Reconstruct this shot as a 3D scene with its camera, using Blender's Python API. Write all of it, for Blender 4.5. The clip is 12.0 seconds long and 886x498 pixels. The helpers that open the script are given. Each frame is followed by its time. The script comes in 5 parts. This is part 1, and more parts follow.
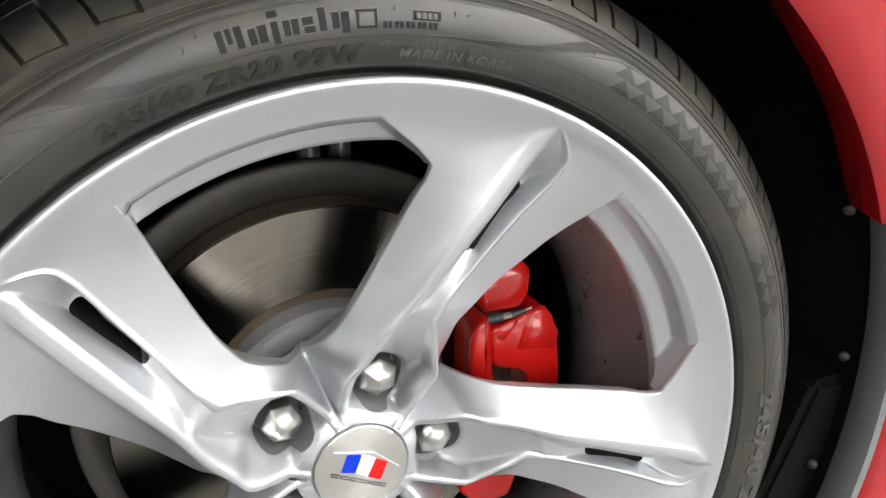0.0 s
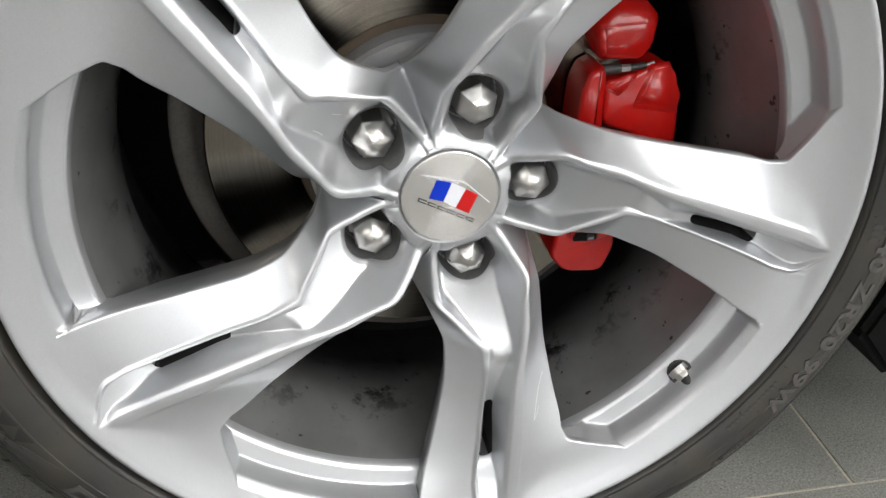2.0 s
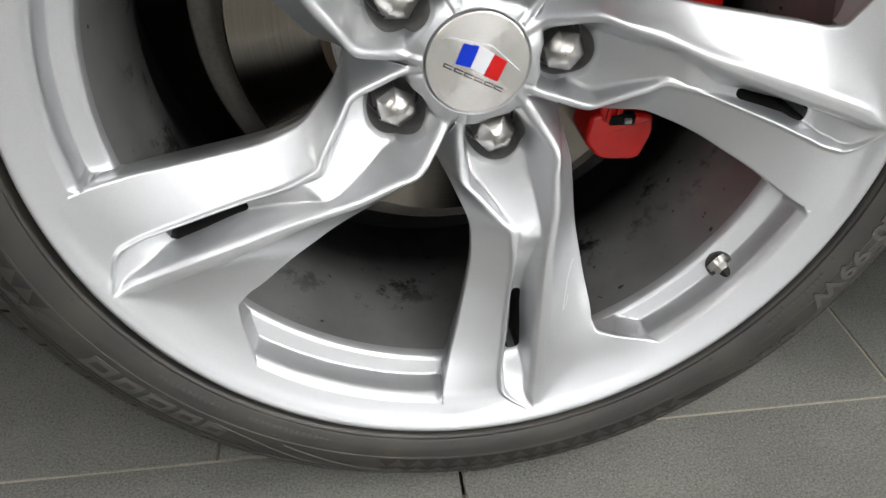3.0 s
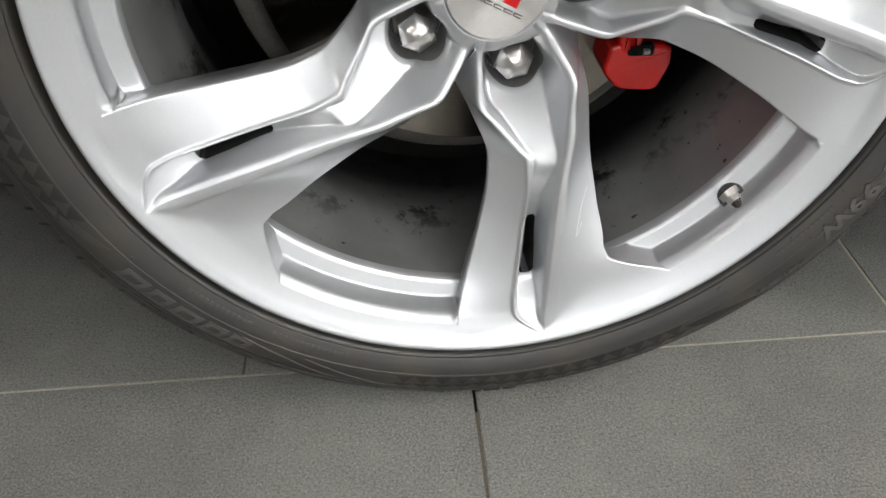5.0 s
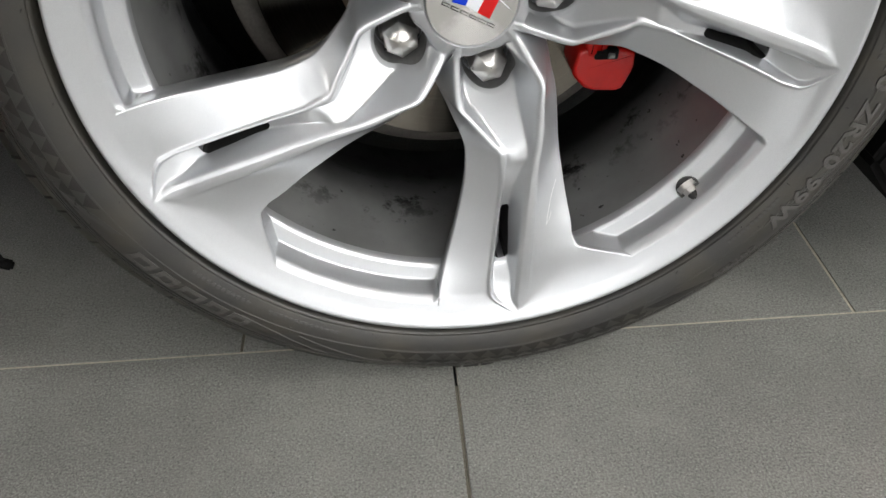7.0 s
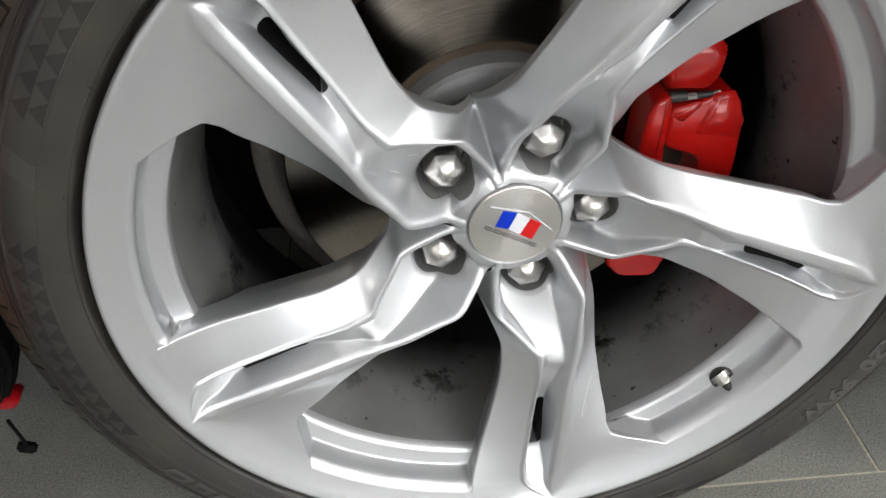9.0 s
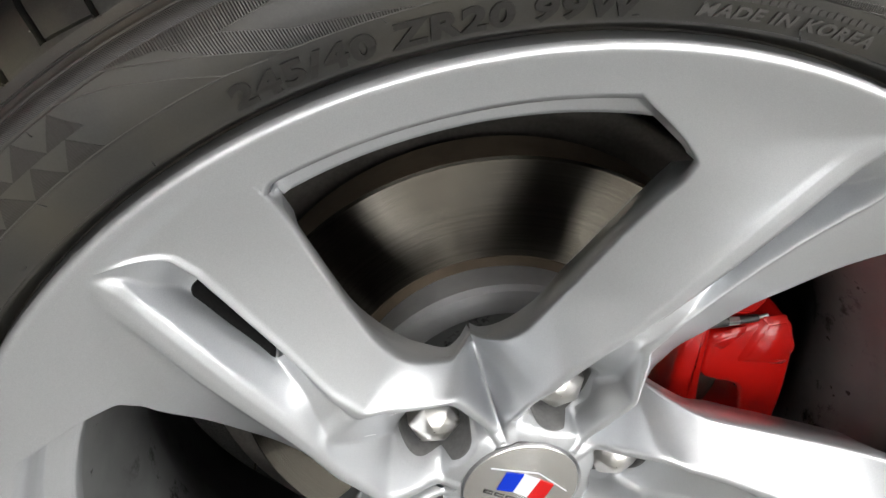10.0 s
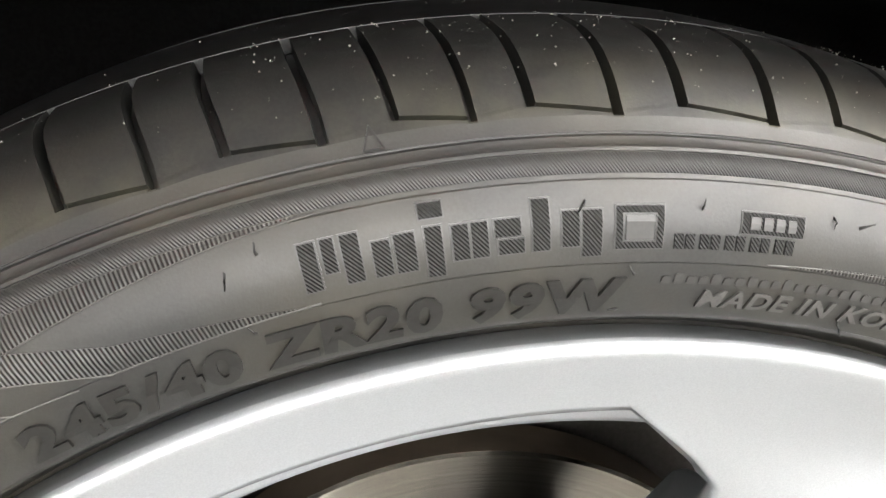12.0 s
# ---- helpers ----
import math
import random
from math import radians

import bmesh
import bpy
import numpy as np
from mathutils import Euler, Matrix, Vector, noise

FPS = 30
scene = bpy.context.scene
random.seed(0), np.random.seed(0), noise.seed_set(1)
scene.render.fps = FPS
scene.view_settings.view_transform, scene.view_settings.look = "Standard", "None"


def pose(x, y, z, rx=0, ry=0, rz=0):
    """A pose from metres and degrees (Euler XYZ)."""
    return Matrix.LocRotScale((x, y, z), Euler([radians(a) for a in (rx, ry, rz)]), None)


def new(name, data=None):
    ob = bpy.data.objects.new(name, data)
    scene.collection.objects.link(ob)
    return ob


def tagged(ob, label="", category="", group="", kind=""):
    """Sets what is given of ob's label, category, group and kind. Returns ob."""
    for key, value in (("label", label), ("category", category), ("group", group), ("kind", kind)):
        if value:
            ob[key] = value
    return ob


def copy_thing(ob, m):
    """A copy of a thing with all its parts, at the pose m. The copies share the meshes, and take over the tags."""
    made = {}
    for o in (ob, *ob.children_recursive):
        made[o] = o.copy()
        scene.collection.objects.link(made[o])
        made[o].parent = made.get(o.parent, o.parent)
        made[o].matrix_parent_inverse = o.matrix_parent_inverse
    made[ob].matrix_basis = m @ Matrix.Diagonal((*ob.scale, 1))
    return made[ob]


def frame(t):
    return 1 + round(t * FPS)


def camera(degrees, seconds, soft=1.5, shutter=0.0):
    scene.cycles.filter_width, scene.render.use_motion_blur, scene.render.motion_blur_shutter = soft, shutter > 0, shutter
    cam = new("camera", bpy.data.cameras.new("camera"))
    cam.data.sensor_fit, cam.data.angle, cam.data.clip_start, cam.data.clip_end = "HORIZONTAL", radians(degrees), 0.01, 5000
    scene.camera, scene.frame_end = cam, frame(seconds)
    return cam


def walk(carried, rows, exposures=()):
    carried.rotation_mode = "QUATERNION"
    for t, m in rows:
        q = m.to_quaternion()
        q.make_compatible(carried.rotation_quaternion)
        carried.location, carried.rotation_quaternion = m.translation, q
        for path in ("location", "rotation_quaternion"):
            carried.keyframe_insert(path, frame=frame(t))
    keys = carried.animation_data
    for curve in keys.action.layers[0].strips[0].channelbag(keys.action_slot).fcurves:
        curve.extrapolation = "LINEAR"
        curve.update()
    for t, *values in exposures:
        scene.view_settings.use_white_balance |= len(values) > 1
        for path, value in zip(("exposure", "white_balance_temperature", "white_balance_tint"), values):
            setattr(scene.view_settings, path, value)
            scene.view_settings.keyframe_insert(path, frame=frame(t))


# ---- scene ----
# ---- camera ----
cam = camera(57.65, 12.0)
ROWS = [
    (0.0, -0.1033, -0.3979, 0.6736, 68.44, 2.40, -21.66),
    (0.5, -0.1007, -0.4018, 0.6787, 65.42, 2.35, -16.70),
    (1.0, -0.1019, -0.3979, 0.6551, 63.71, 0.44, -14.11),
    (1.5, -0.0962, -0.4045, 0.6099, 61.69, -0.02, -13.16),
    (2.0, -0.0964, -0.4074, 0.5796, 58.85, 0.23, -11.42),
    (2.5, -0.0942, -0.4087, 0.5549, 56.79, 0.56, -9.98),
    (3.0, -0.0886, -0.4132, 0.5259, 55.15, 0.99, -8.60),
    (3.5, -0.0895, -0.4178, 0.5059, 53.63, 1.06, -8.02),
    (3.7, -0.0877, -0.4182, 0.4998, 52.94, 1.05, -7.80),
    (5.3, -0.0865, -0.4474, 0.5415, 50.97, 1.13, -6.47),
    (5.5, -0.0874, -0.4559, 0.5482, 50.97, 1.13, -6.47),
    (6.0, -0.0891, -0.4672, 0.5441, 51.28, 0.77, -6.80),
    (6.5, -0.0777, -0.4724, 0.5608, 50.06, 0.80, -6.62),
    (6.7, -0.0777, -0.4834, 0.5608, 50.30, 0.85, -6.50),
    (8.3, -0.0990, -0.4644, 0.6269, 49.48, 0.00, -8.05),
    (8.5, -0.0961, -0.4444, 0.6479, 49.43, -0.03, -7.73),
    (9.0, -0.1079, -0.3844, 0.6729, 51.26, 0.23, -7.69),
    (9.5, -0.1087, -0.3067, 0.6849, 53.45, -0.75, -7.84),
    (10.0, -0.0880, -0.2451, 0.6903, 57.17, -0.68, -7.66),
    (10.5, -0.0774, -0.2226, 0.6880, 60.87, -0.20, -7.04),
    (11.0, -0.0668, -0.2079, 0.6868, 64.67, -0.05, -7.60),
    (11.5, -0.0618, -0.1876, 0.6840, 69.59, 0.01, -8.38),
    (12.0, -0.0584, -0.1653, 0.6798, 73.72, 0.20, -9.27),
]
EXPOSURE = ((0.0, 0.15), (0.5, 0.12), (1.5, -0.29), (3.0, -0.54), (6.5, -0.53), (9.5, -0.42), (10.5, 0.16), (11.5, 0.50), (12.0, 0.90))
walk(cam, [(t, pose(*row)) for t, *row in ROWS], EXPOSURE)

# ---- world and light ----
world = bpy.data.worlds.new("world")
scene.world = world
world.use_nodes = True
world.node_tree.nodes["Background"].inputs[0].default_value = (0.5, 0.55, 0.6, 1)
world.node_tree.nodes["Background"].inputs[1].default_value = 0.05
LAMP_STRENGTH = 22.0
WINDOW_STRENGTH = 6.0
SIDE_STRENGTH = 6.0


# ---- materials ----
def material(name, color, rough=0.5, metal=0.0, coat=0.0, grain=0.0, grain_scale=400.0, stain=0.0, stain_scale=12.0,
             bump=0.0, bump_scale=900.0, rough_vary=0.0, specular=0.5, stain_color=None):
    m = bpy.data.materials.new(name)
    m.use_nodes = True
    nt = m.node_tree
    b = nt.nodes["Principled BSDF"]
    b.inputs["Base Color"].default_value = (*color, 1)
    b.inputs["Roughness"].default_value = rough
    b.inputs["Metallic"].default_value = metal
    b.inputs["Coat Weight"].default_value = coat
    b.inputs["Coat Roughness"].default_value = 0.06
    b.inputs["Specular IOR Level"].default_value = specular
    co = nt.nodes.new("ShaderNodeTexCoord")
    last = None

    def noise_node(scale, detail=3.0):
        n = nt.nodes.new("ShaderNodeTexNoise")
        n.inputs["Scale"].default_value = scale
        n.inputs["Detail"].default_value = detail
        nt.links.new(co.outputs["Object"], n.inputs["Vector"])
        return n

    def mixed(a, fac_socket, amount, lo, hi, target):
        ramp = nt.nodes.new("ShaderNodeMapRange")
        ramp.inputs["From Min"].default_value, ramp.inputs["From Max"].default_value = lo, hi
        ramp.inputs["To Min"].default_value, ramp.inputs["To Max"].default_value = 0.0, amount
        nt.links.new(fac_socket, ramp.inputs["Value"])
        mix = nt.nodes.new("ShaderNodeMix")
        mix.data_type = "RGBA"
        if a is None:
            mix.inputs["A"].default_value = (*color, 1)
        else:
            nt.links.new(a, mix.inputs["A"])
        mix.inputs["B"].default_value = (*target, 1)
        nt.links.new(ramp.outputs[0], mix.inputs["Factor"])
        return mix.outputs["Result"]

    if stain:
        n = noise_node(stain_scale, 6.0)
        last = mixed(last, n.outputs["Fac"], stain, 0.4, 0.7, stain_color or [c * 0.45 for c in color])
    if grain:
        n = noise_node(grain_scale, 5.0)
        last = mixed(last, n.outputs["Fac"], grain, 0.35, 0.65, [min(1, c * 1.9 + 0.01) for c in color])
    if last is not None:
        nt.links.new(last, b.inputs["Base Color"])
    if rough_vary:
        n = noise_node(stain_scale * 2.3, 5.0)
        ramp = nt.nodes.new("ShaderNodeMapRange")
        ramp.inputs["To Min"].default_value, ramp.inputs["To Max"].default_value = rough - rough_vary, rough + rough_vary
        nt.links.new(n.outputs["Fac"], ramp.inputs["Value"])
        nt.links.new(ramp.outputs[0], b.inputs["Roughness"])
    if bump:
        n = noise_node(bump_scale, 6.0)
        bm_ = nt.nodes.new("ShaderNodeBump")
        bm_.inputs["Strength"].default_value = bump
        bm_.inputs["Distance"].default_value = 0.0004
        nt.links.new(n.outputs["Fac"], bm_.inputs["Height"])
        nt.links.new(bm_.outputs[0], b.inputs["Normal"])
    return m


def glow(name, color, strength):
    m = bpy.data.materials.new(name)
    m.use_nodes = True
    b = m.node_tree.nodes["Principled BSDF"]
    b.inputs["Base Color"].default_value = (0.8, 0.8, 0.8, 1)
    b.inputs["Emission Color"].default_value = (*color, 1)
    b.inputs["Emission Strength"].default_value = strength
    return m


def noise_mask(nt, scale, detail, rough, lo, hi, amount):
    co = nt.nodes.new("ShaderNodeTexCoord")
    n = nt.nodes.new("ShaderNodeTexNoise")
    n.inputs["Scale"].default_value, n.inputs["Detail"].default_value, n.inputs["Roughness"].default_value = scale, detail, rough
    nt.links.new(co.outputs["Object"], n.inputs["Vector"])
    ramp = nt.nodes.new("ShaderNodeMapRange")
    ramp.inputs["From Min"].default_value, ramp.inputs["From Max"].default_value = lo, hi
    ramp.inputs["To Max"].default_value = amount
    nt.links.new(n.outputs["Fac"], ramp.inputs["Value"])
    return ramp.outputs[0], co


def tinted(m, mask, color):
    """Lays a colour over a material's own colour where the mask is high."""
    nt = m.node_tree
    b = nt.nodes["Principled BSDF"]
    mix = nt.nodes.new("ShaderNodeMix")
    mix.data_type = "RGBA"
    if b.inputs["Base Color"].links:
        nt.links.new(b.inputs["Base Color"].links[0].from_socket, mix.inputs["A"])
    else:
        mix.inputs["A"].default_value = b.inputs["Base Color"].default_value
    mix.inputs["B"].default_value = (*color, 1)
    nt.links.new(mask, mix.inputs["Factor"])
    nt.links.new(mix.outputs["Result"], b.inputs["Base Color"])
    return m


def turned(m, lines, strength, aniso, scored=0.0):
    """Fine turning marks round the axle on a metal."""
    nt = m.node_tree
    b = nt.nodes["Principled BSDF"]
    co = nt.nodes.new("ShaderNodeTexCoord")
    xyz = nt.nodes.new("ShaderNodeSeparateXYZ")
    nt.links.new(co.outputs["Object"], xyz.inputs[0])
    flat = nt.nodes.new("ShaderNodeCombineXYZ")
    nt.links.new(xyz.outputs[0], flat.inputs[0])
    nt.links.new(xyz.outputs[2], flat.inputs[1])
    ln = nt.nodes.new("ShaderNodeVectorMath")
    ln.operation = "LENGTH"
    nt.links.new(flat.outputs[0], ln.inputs[0])
    n = nt.nodes.new("ShaderNodeTexNoise")
    n.noise_dimensions = "1D"
    n.inputs["Scale"].default_value = lines
    n.inputs["Detail"].default_value = 4.0
    nt.links.new(ln.outputs["Value"], n.inputs["W"])
    bu = nt.nodes.new("ShaderNodeBump")
    bu.inputs["Strength"].default_value = strength
    bu.inputs["Distance"].default_value = 0.0003
    nt.links.new(n.outputs[0], bu.inputs["Height"])
    nt.links.new(bu.outputs[0], b.inputs["Normal"])
    if scored:
        rings = nt.nodes.new("ShaderNodeTexNoise")
        rings.noise_dimensions = "1D"
        rings.inputs["Scale"].default_value, rings.inputs["Detail"].default_value, rings.inputs["Roughness"].default_value = 420.0, 5.0, 0.75
        nt.links.new(ln.outputs["Value"], rings.inputs["W"])
        ramp = nt.nodes.new("ShaderNodeMapRange")
        ramp.inputs["From Min"].default_value, ramp.inputs["From Max"].default_value, ramp.inputs["To Max"].default_value = 0.42, 0.68, scored
        nt.links.new(rings.outputs[0], ramp.inputs["Value"])
        tinted(m, ramp.outputs[0], (0.06, 0.05, 0.04))
    tan = nt.nodes.new("ShaderNodeTangent")
    tan.direction_type, tan.axis = "RADIAL", "Y"
    nt.links.new(tan.outputs[0], b.inputs["Tangent"])
    b.inputs["Anisotropic"].default_value = aniso
    b.inputs["Anisotropic Rotation"].default_value = 0.25
    return m


def hatched(m, lines, strength, slope=-6000.0, height=0.0003):
    """Fine radial ribs, as moulded into a tyre's dark bands."""
    nt = m.node_tree
    b = nt.nodes["Principled BSDF"]
    co = nt.nodes.new("ShaderNodeTexCoord")
    xyz = nt.nodes.new("ShaderNodeSeparateXYZ")
    nt.links.new(co.outputs["Object"], xyz.inputs[0])
    at = nt.nodes.new("ShaderNodeMath")
    at.operation = "ARCTAN2"
    nt.links.new(xyz.outputs[2], at.inputs[0])
    nt.links.new(xyz.outputs[0], at.inputs[1])
    mul = nt.nodes.new("ShaderNodeMath")
    mul.operation = "MULTIPLY_ADD"
    mul.inputs[1].default_value = lines
    nt.links.new(at.outputs[0], mul.inputs[0])
    lean = nt.nodes.new("ShaderNodeMath")
    lean.operation = "MULTIPLY"
    lean.inputs[1].default_value = slope
    flat = nt.nodes.new("ShaderNodeCombineXYZ")
    nt.links.new(xyz.outputs[0], flat.inputs[0])
    nt.links.new(xyz.outputs[2], flat.inputs[1])
    ln = nt.nodes.new("ShaderNodeVectorMath")
    ln.operation = "LENGTH"
    nt.links.new(flat.outputs[0], ln.inputs[0])
    nt.links.new(ln.outputs["Value"], lean.inputs[0])
    nt.links.new(lean.outputs[0], mul.inputs[2])
    si = nt.nodes.new("ShaderNodeMath")
    si.operation = "SINE"
    nt.links.new(mul.outputs[0], si.inputs[0])
    bu = nt.nodes.new("ShaderNodeBump")
    bu.inputs["Strength"].default_value = strength
    bu.inputs["Distance"].default_value = height
    nt.links.new(si.outputs[0], bu.inputs["Height"])
    nt.links.new(bu.outputs[0], b.inputs["Normal"])
    return m


def speckled(m, scale, amount, lo, hi, color=(0.02, 0.02, 0.018)):
    mask, _ = noise_mask(m.node_tree, scale, 2.0, 0.5, lo, hi, amount)
    return tinted(m, mask, color)


def dusted_shaded(m):
    """Oily brake dust blotches in the barrel, and shade painted towards its inner half."""
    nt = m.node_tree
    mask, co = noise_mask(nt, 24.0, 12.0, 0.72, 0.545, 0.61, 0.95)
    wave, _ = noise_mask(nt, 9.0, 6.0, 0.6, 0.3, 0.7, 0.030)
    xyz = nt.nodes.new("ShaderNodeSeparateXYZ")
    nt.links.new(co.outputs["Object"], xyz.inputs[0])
    # the first layer is blotches, the even second one is shade in the colour
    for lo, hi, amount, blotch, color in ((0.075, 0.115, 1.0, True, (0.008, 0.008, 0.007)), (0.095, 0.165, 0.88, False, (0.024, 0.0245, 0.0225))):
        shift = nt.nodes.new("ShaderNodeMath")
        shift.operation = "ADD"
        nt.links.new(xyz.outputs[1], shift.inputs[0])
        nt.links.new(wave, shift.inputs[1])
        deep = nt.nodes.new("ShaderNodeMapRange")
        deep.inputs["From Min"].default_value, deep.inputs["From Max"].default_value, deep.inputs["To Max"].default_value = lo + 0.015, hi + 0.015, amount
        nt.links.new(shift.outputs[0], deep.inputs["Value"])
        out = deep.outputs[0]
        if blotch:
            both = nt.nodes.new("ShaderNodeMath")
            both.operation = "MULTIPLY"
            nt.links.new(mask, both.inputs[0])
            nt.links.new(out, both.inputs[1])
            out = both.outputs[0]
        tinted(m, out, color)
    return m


def trodden(m):
    """Pale road dust on the shoulder, worn off where the tread meets the road."""
    nt = m.node_tree
    mask, co = noise_mask(nt, 24.0, 8.0, 0.65, 0.40, 0.62, 1.0)
    xyz = nt.nodes.new("ShaderNodeSeparateXYZ")
    nt.links.new(co.outputs["Object"], xyz.inputs[0])
    low = nt.nodes.new("ShaderNodeMapRange")
    low.inputs["From Min"].default_value, low.inputs["From Max"].default_value = 0.009, 0.020
    low.inputs["To Min"].default_value, low.inputs["To Max"].default_value = 0.80, 0.0
    nt.links.new(xyz.outputs[1], low.inputs["Value"])
    both = nt.nodes.new("ShaderNodeMath")
    both.operation = "MULTIPLY"
    nt.links.new(mask, both.inputs[0])
    nt.links.new(low.outputs[0], both.inputs[1])
    return tinted(m, both.outputs[0], (0.050, 0.047, 0.032))


SILVER = material("silver_paint", (0.508, 0.525, 0.548), 0.41, 0.78, coat=0.7, grain=0.14, grain_scale=2200, bump=0.05, bump_scale=2200)
BARREL = dusted_shaded(speckled(material("barrel_grey", (0.365, 0.375, 0.378), 0.40, 0.75, stain=0.35, stain_scale=14, rough_vary=0.1, stain_color=(0.07, 0.068, 0.064)), 130, 0.8, 0.70, 0.74))
RUBBER = material("tyre_rubber", (0.0152, 0.0149, 0.0136), 0.46, 0, grain=0.30, grain_scale=1300, stain=0.62, stain_scale=22, stain_color=(0.046, 0.0395, 0.0255), bump=0.08, bump_scale=1500, rough_vary=0.10, specular=0.65)
RUBBER_MARK = material("rubber_lettering", (0.034, 0.033, 0.031), 0.40, 0, grain=0.2, grain_scale=1200, specular=0.6)
RUBBER_LETTER = material("rubber_size_lettering", (0.0098, 0.0092, 0.0080), 0.5, 0, grain=0.3, grain_scale=1300, specular=0.45)
RUBBER_PALE = material("rubber_pale", (0.058, 0.056, 0.053), 0.45, 0, grain=0.2, grain_scale=1200, specular=0.6)
RUBBER_RIB = material("rubber_rib", (0.050, 0.048, 0.044), 0.40, 0, grain=0.3, grain_scale=1800, specular=0.6)
TRIANGLE = hatched(material("rubber_triangle", (0.0118, 0.0114, 0.0104), 0.53, 0, grain=0.3, grain_scale=1500, stain=0.5, stain_scale=22, stain_color=(0.034, 0.030, 0.022), specular=0.36), 1900, 0.10, 0.0)
RUBBER_DARK = material("rubber_hatched", (0.012, 0.012, 0.0115), 0.5, 0, grain=0.2, grain_scale=1500)
HATCH = hatched(material("rubber_ribbed", (0.014, 0.0137, 0.0128), 0.46, 0, grain=0.25, grain_scale=1500, stain=0.5, stain_scale=22, stain_color=(0.034, 0.031, 0.026)), 2500, 0.45)
PANEL = hatched(material("rubber_panel", (0.014, 0.0137, 0.0127), 0.46, 0, grain=0.3, grain_scale=1500, stain=0.6, stain_scale=22, stain_color=(0.036, 0.032, 0.025)), 2000, 0.55, -900.0)
MARK = hatched(material("rubber_mark_field", (0.0105, 0.0103, 0.0097), 0.6, 0, grain=0.2, grain_scale=1500, specular=0.25), 2000, 0.5)
TREAD = trodden(material("tread_rubber", (0.0085, 0.0085, 0.0078), 0.42, 0, grain=0.3, grain_scale=900, bump=0.10, bump_scale=1500, rough_vary=0.12, specular=0.4))
DUST = material("pale_dust", (0.19, 0.185, 0.16), 0.9, 0)
SEAT = material("bore_grey", (0.150, 0.151, 0.151), 0.5, 0.3, grain=0.2, stain=0.3, stain_scale=60)
CHROME = material("chrome", (0.58, 0.57, 0.55), 0.29, 1.0, rough_vary=0.04, stain_scale=60)
BRUSHED = turned(material("brushed_cap", (0.84, 0.83, 0.82), 0.27, 1.0), 2500, 0.08, 0.9)
DISC = turned(material("brake_disc_steel", (0.22, 0.202, 0.172), 0.215, 1.0, stain=0.35, stain_scale=25, stain_color=(0.16, 0.14, 0.105)), 900, 0.40, 0.97, 0.35)
SHIELD = material("shield_plate", (0.060, 0.055, 0.048), 0.6, 0.2, stain=0.6, stain_scale=30, grain=0.3)
DISC_HAT = material("disc_hat", (0.40, 0.40, 0.405), 0.55, 0.3, stain=0.4, stain_scale=30)
RUST = material("rust_ring", (0.10, 0.075, 0.05), 0.75, 0.2, stain=0.5, stain_scale=60)
CALIPER = material("caliper_red", (0.42, 0.007, 0.005), 0.24, 0, coat=0.5, bump=0.5, bump_scale=120, stain=0.35, stain_scale=30, specular=0.35)
PAINT_RED = material("body_red", (0.36, 0.005, 0.010), 0.22, 0.0, coat=0.8, grain=0.05, grain_scale=3000)
BLACK = material("black_plastic", (0.0032, 0.0032, 0.0032), 0.75, 0, bump=0.3, bump_scale=300, grain=0.3, specular=0.08)
# dark colour standing in for the shade inside the spokes' slots
SLOT = material("slot_shade", (0.018, 0.018, 0.018), 0.6, 0, grain=0.3, specular=0.2)
SCRATCH = material("scratch_pale", (0.80, 0.80, 0.80), 0.5, 0, grain=0.1)
GREY_TRIM = material("grey_trim", (0.16, 0.165, 0.17), 0.45, 0, grain=0.1)
STEEL_DARK = material("dark_steel", (0.05, 0.05, 0.05), 0.5, 0.7, stain=0.4)
STEEL = material("grey_steel", (0.30, 0.30, 0.29), 0.45, 0.8, stain=0.4, stain_scale=60)
BLUE = material("emblem_blue", (0.002, 0.030, 0.46), 0.5, 0, specular=0.2)
WHITE = material("emblem_white", (0.66, 0.68, 0.72), 0.5, 0, specular=0.2)
RED = material("emblem_red", (0.50, 0.010, 0.010), 0.5, 0, specular=0.2)
TILE = material("floor_tile", (0.158, 0.160, 0.150), 0.5, 0, grain=0.8, grain_scale=520, stain=0.6, stain_scale=5, bump=0.7, bump_scale=420, rough_vary=0.12)
for flecks in ((380, 0.55, 0.60, 0.68, (0.045, 0.045, 0.041)), (460, 0.60, 0.64, 0.69, (0.46, 0.46, 0.43)), (30, 0.16, 0.50, 0.70, (0.30, 0.30, 0.275)), (9, 0.30, 0.45, 0.80, (0.08, 0.08, 0.072))):
    speckled(TILE, *flecks)
GROUT = material("grout", (0.46, 0.42, 0.34), 0.85, 0, grain=0.3, grain_scale=300, stain=0.4, stain_scale=4)
GROUT_DARK = material("dirty_grout", (0.095, 0.087, 0.066), 0.9, 0, grain=0.4, grain_scale=500, stain=0.5, stain_scale=40)
WALL = material("wall_paint", (0.42, 0.42, 0.413), 0.8, 0, stain=0.1, stain_scale=1.5)
CEIL = material("ceiling_paint", (0.80, 0.80, 0.80), 0.9, 0, stain=0.1, stain_scale=1.5)
LAMP = glow("lamp_diffuser", (1.0, 0.965, 0.915), LAMP_STRENGTH)
# fill light for the wheel, glowing behind two assumed windows
FRONT_FILL = glow("front_fill_glow", (0.985, 0.975, 0.965), WINDOW_STRENGTH)
SIDE_FILL = glow("side_fill_glow", (0.985, 0.975, 0.965), SIDE_STRENGTH)
FRAME = material("window_frame_paint", (0.10, 0.10, 0.11), 0.4, 0.0, grain=0.05)
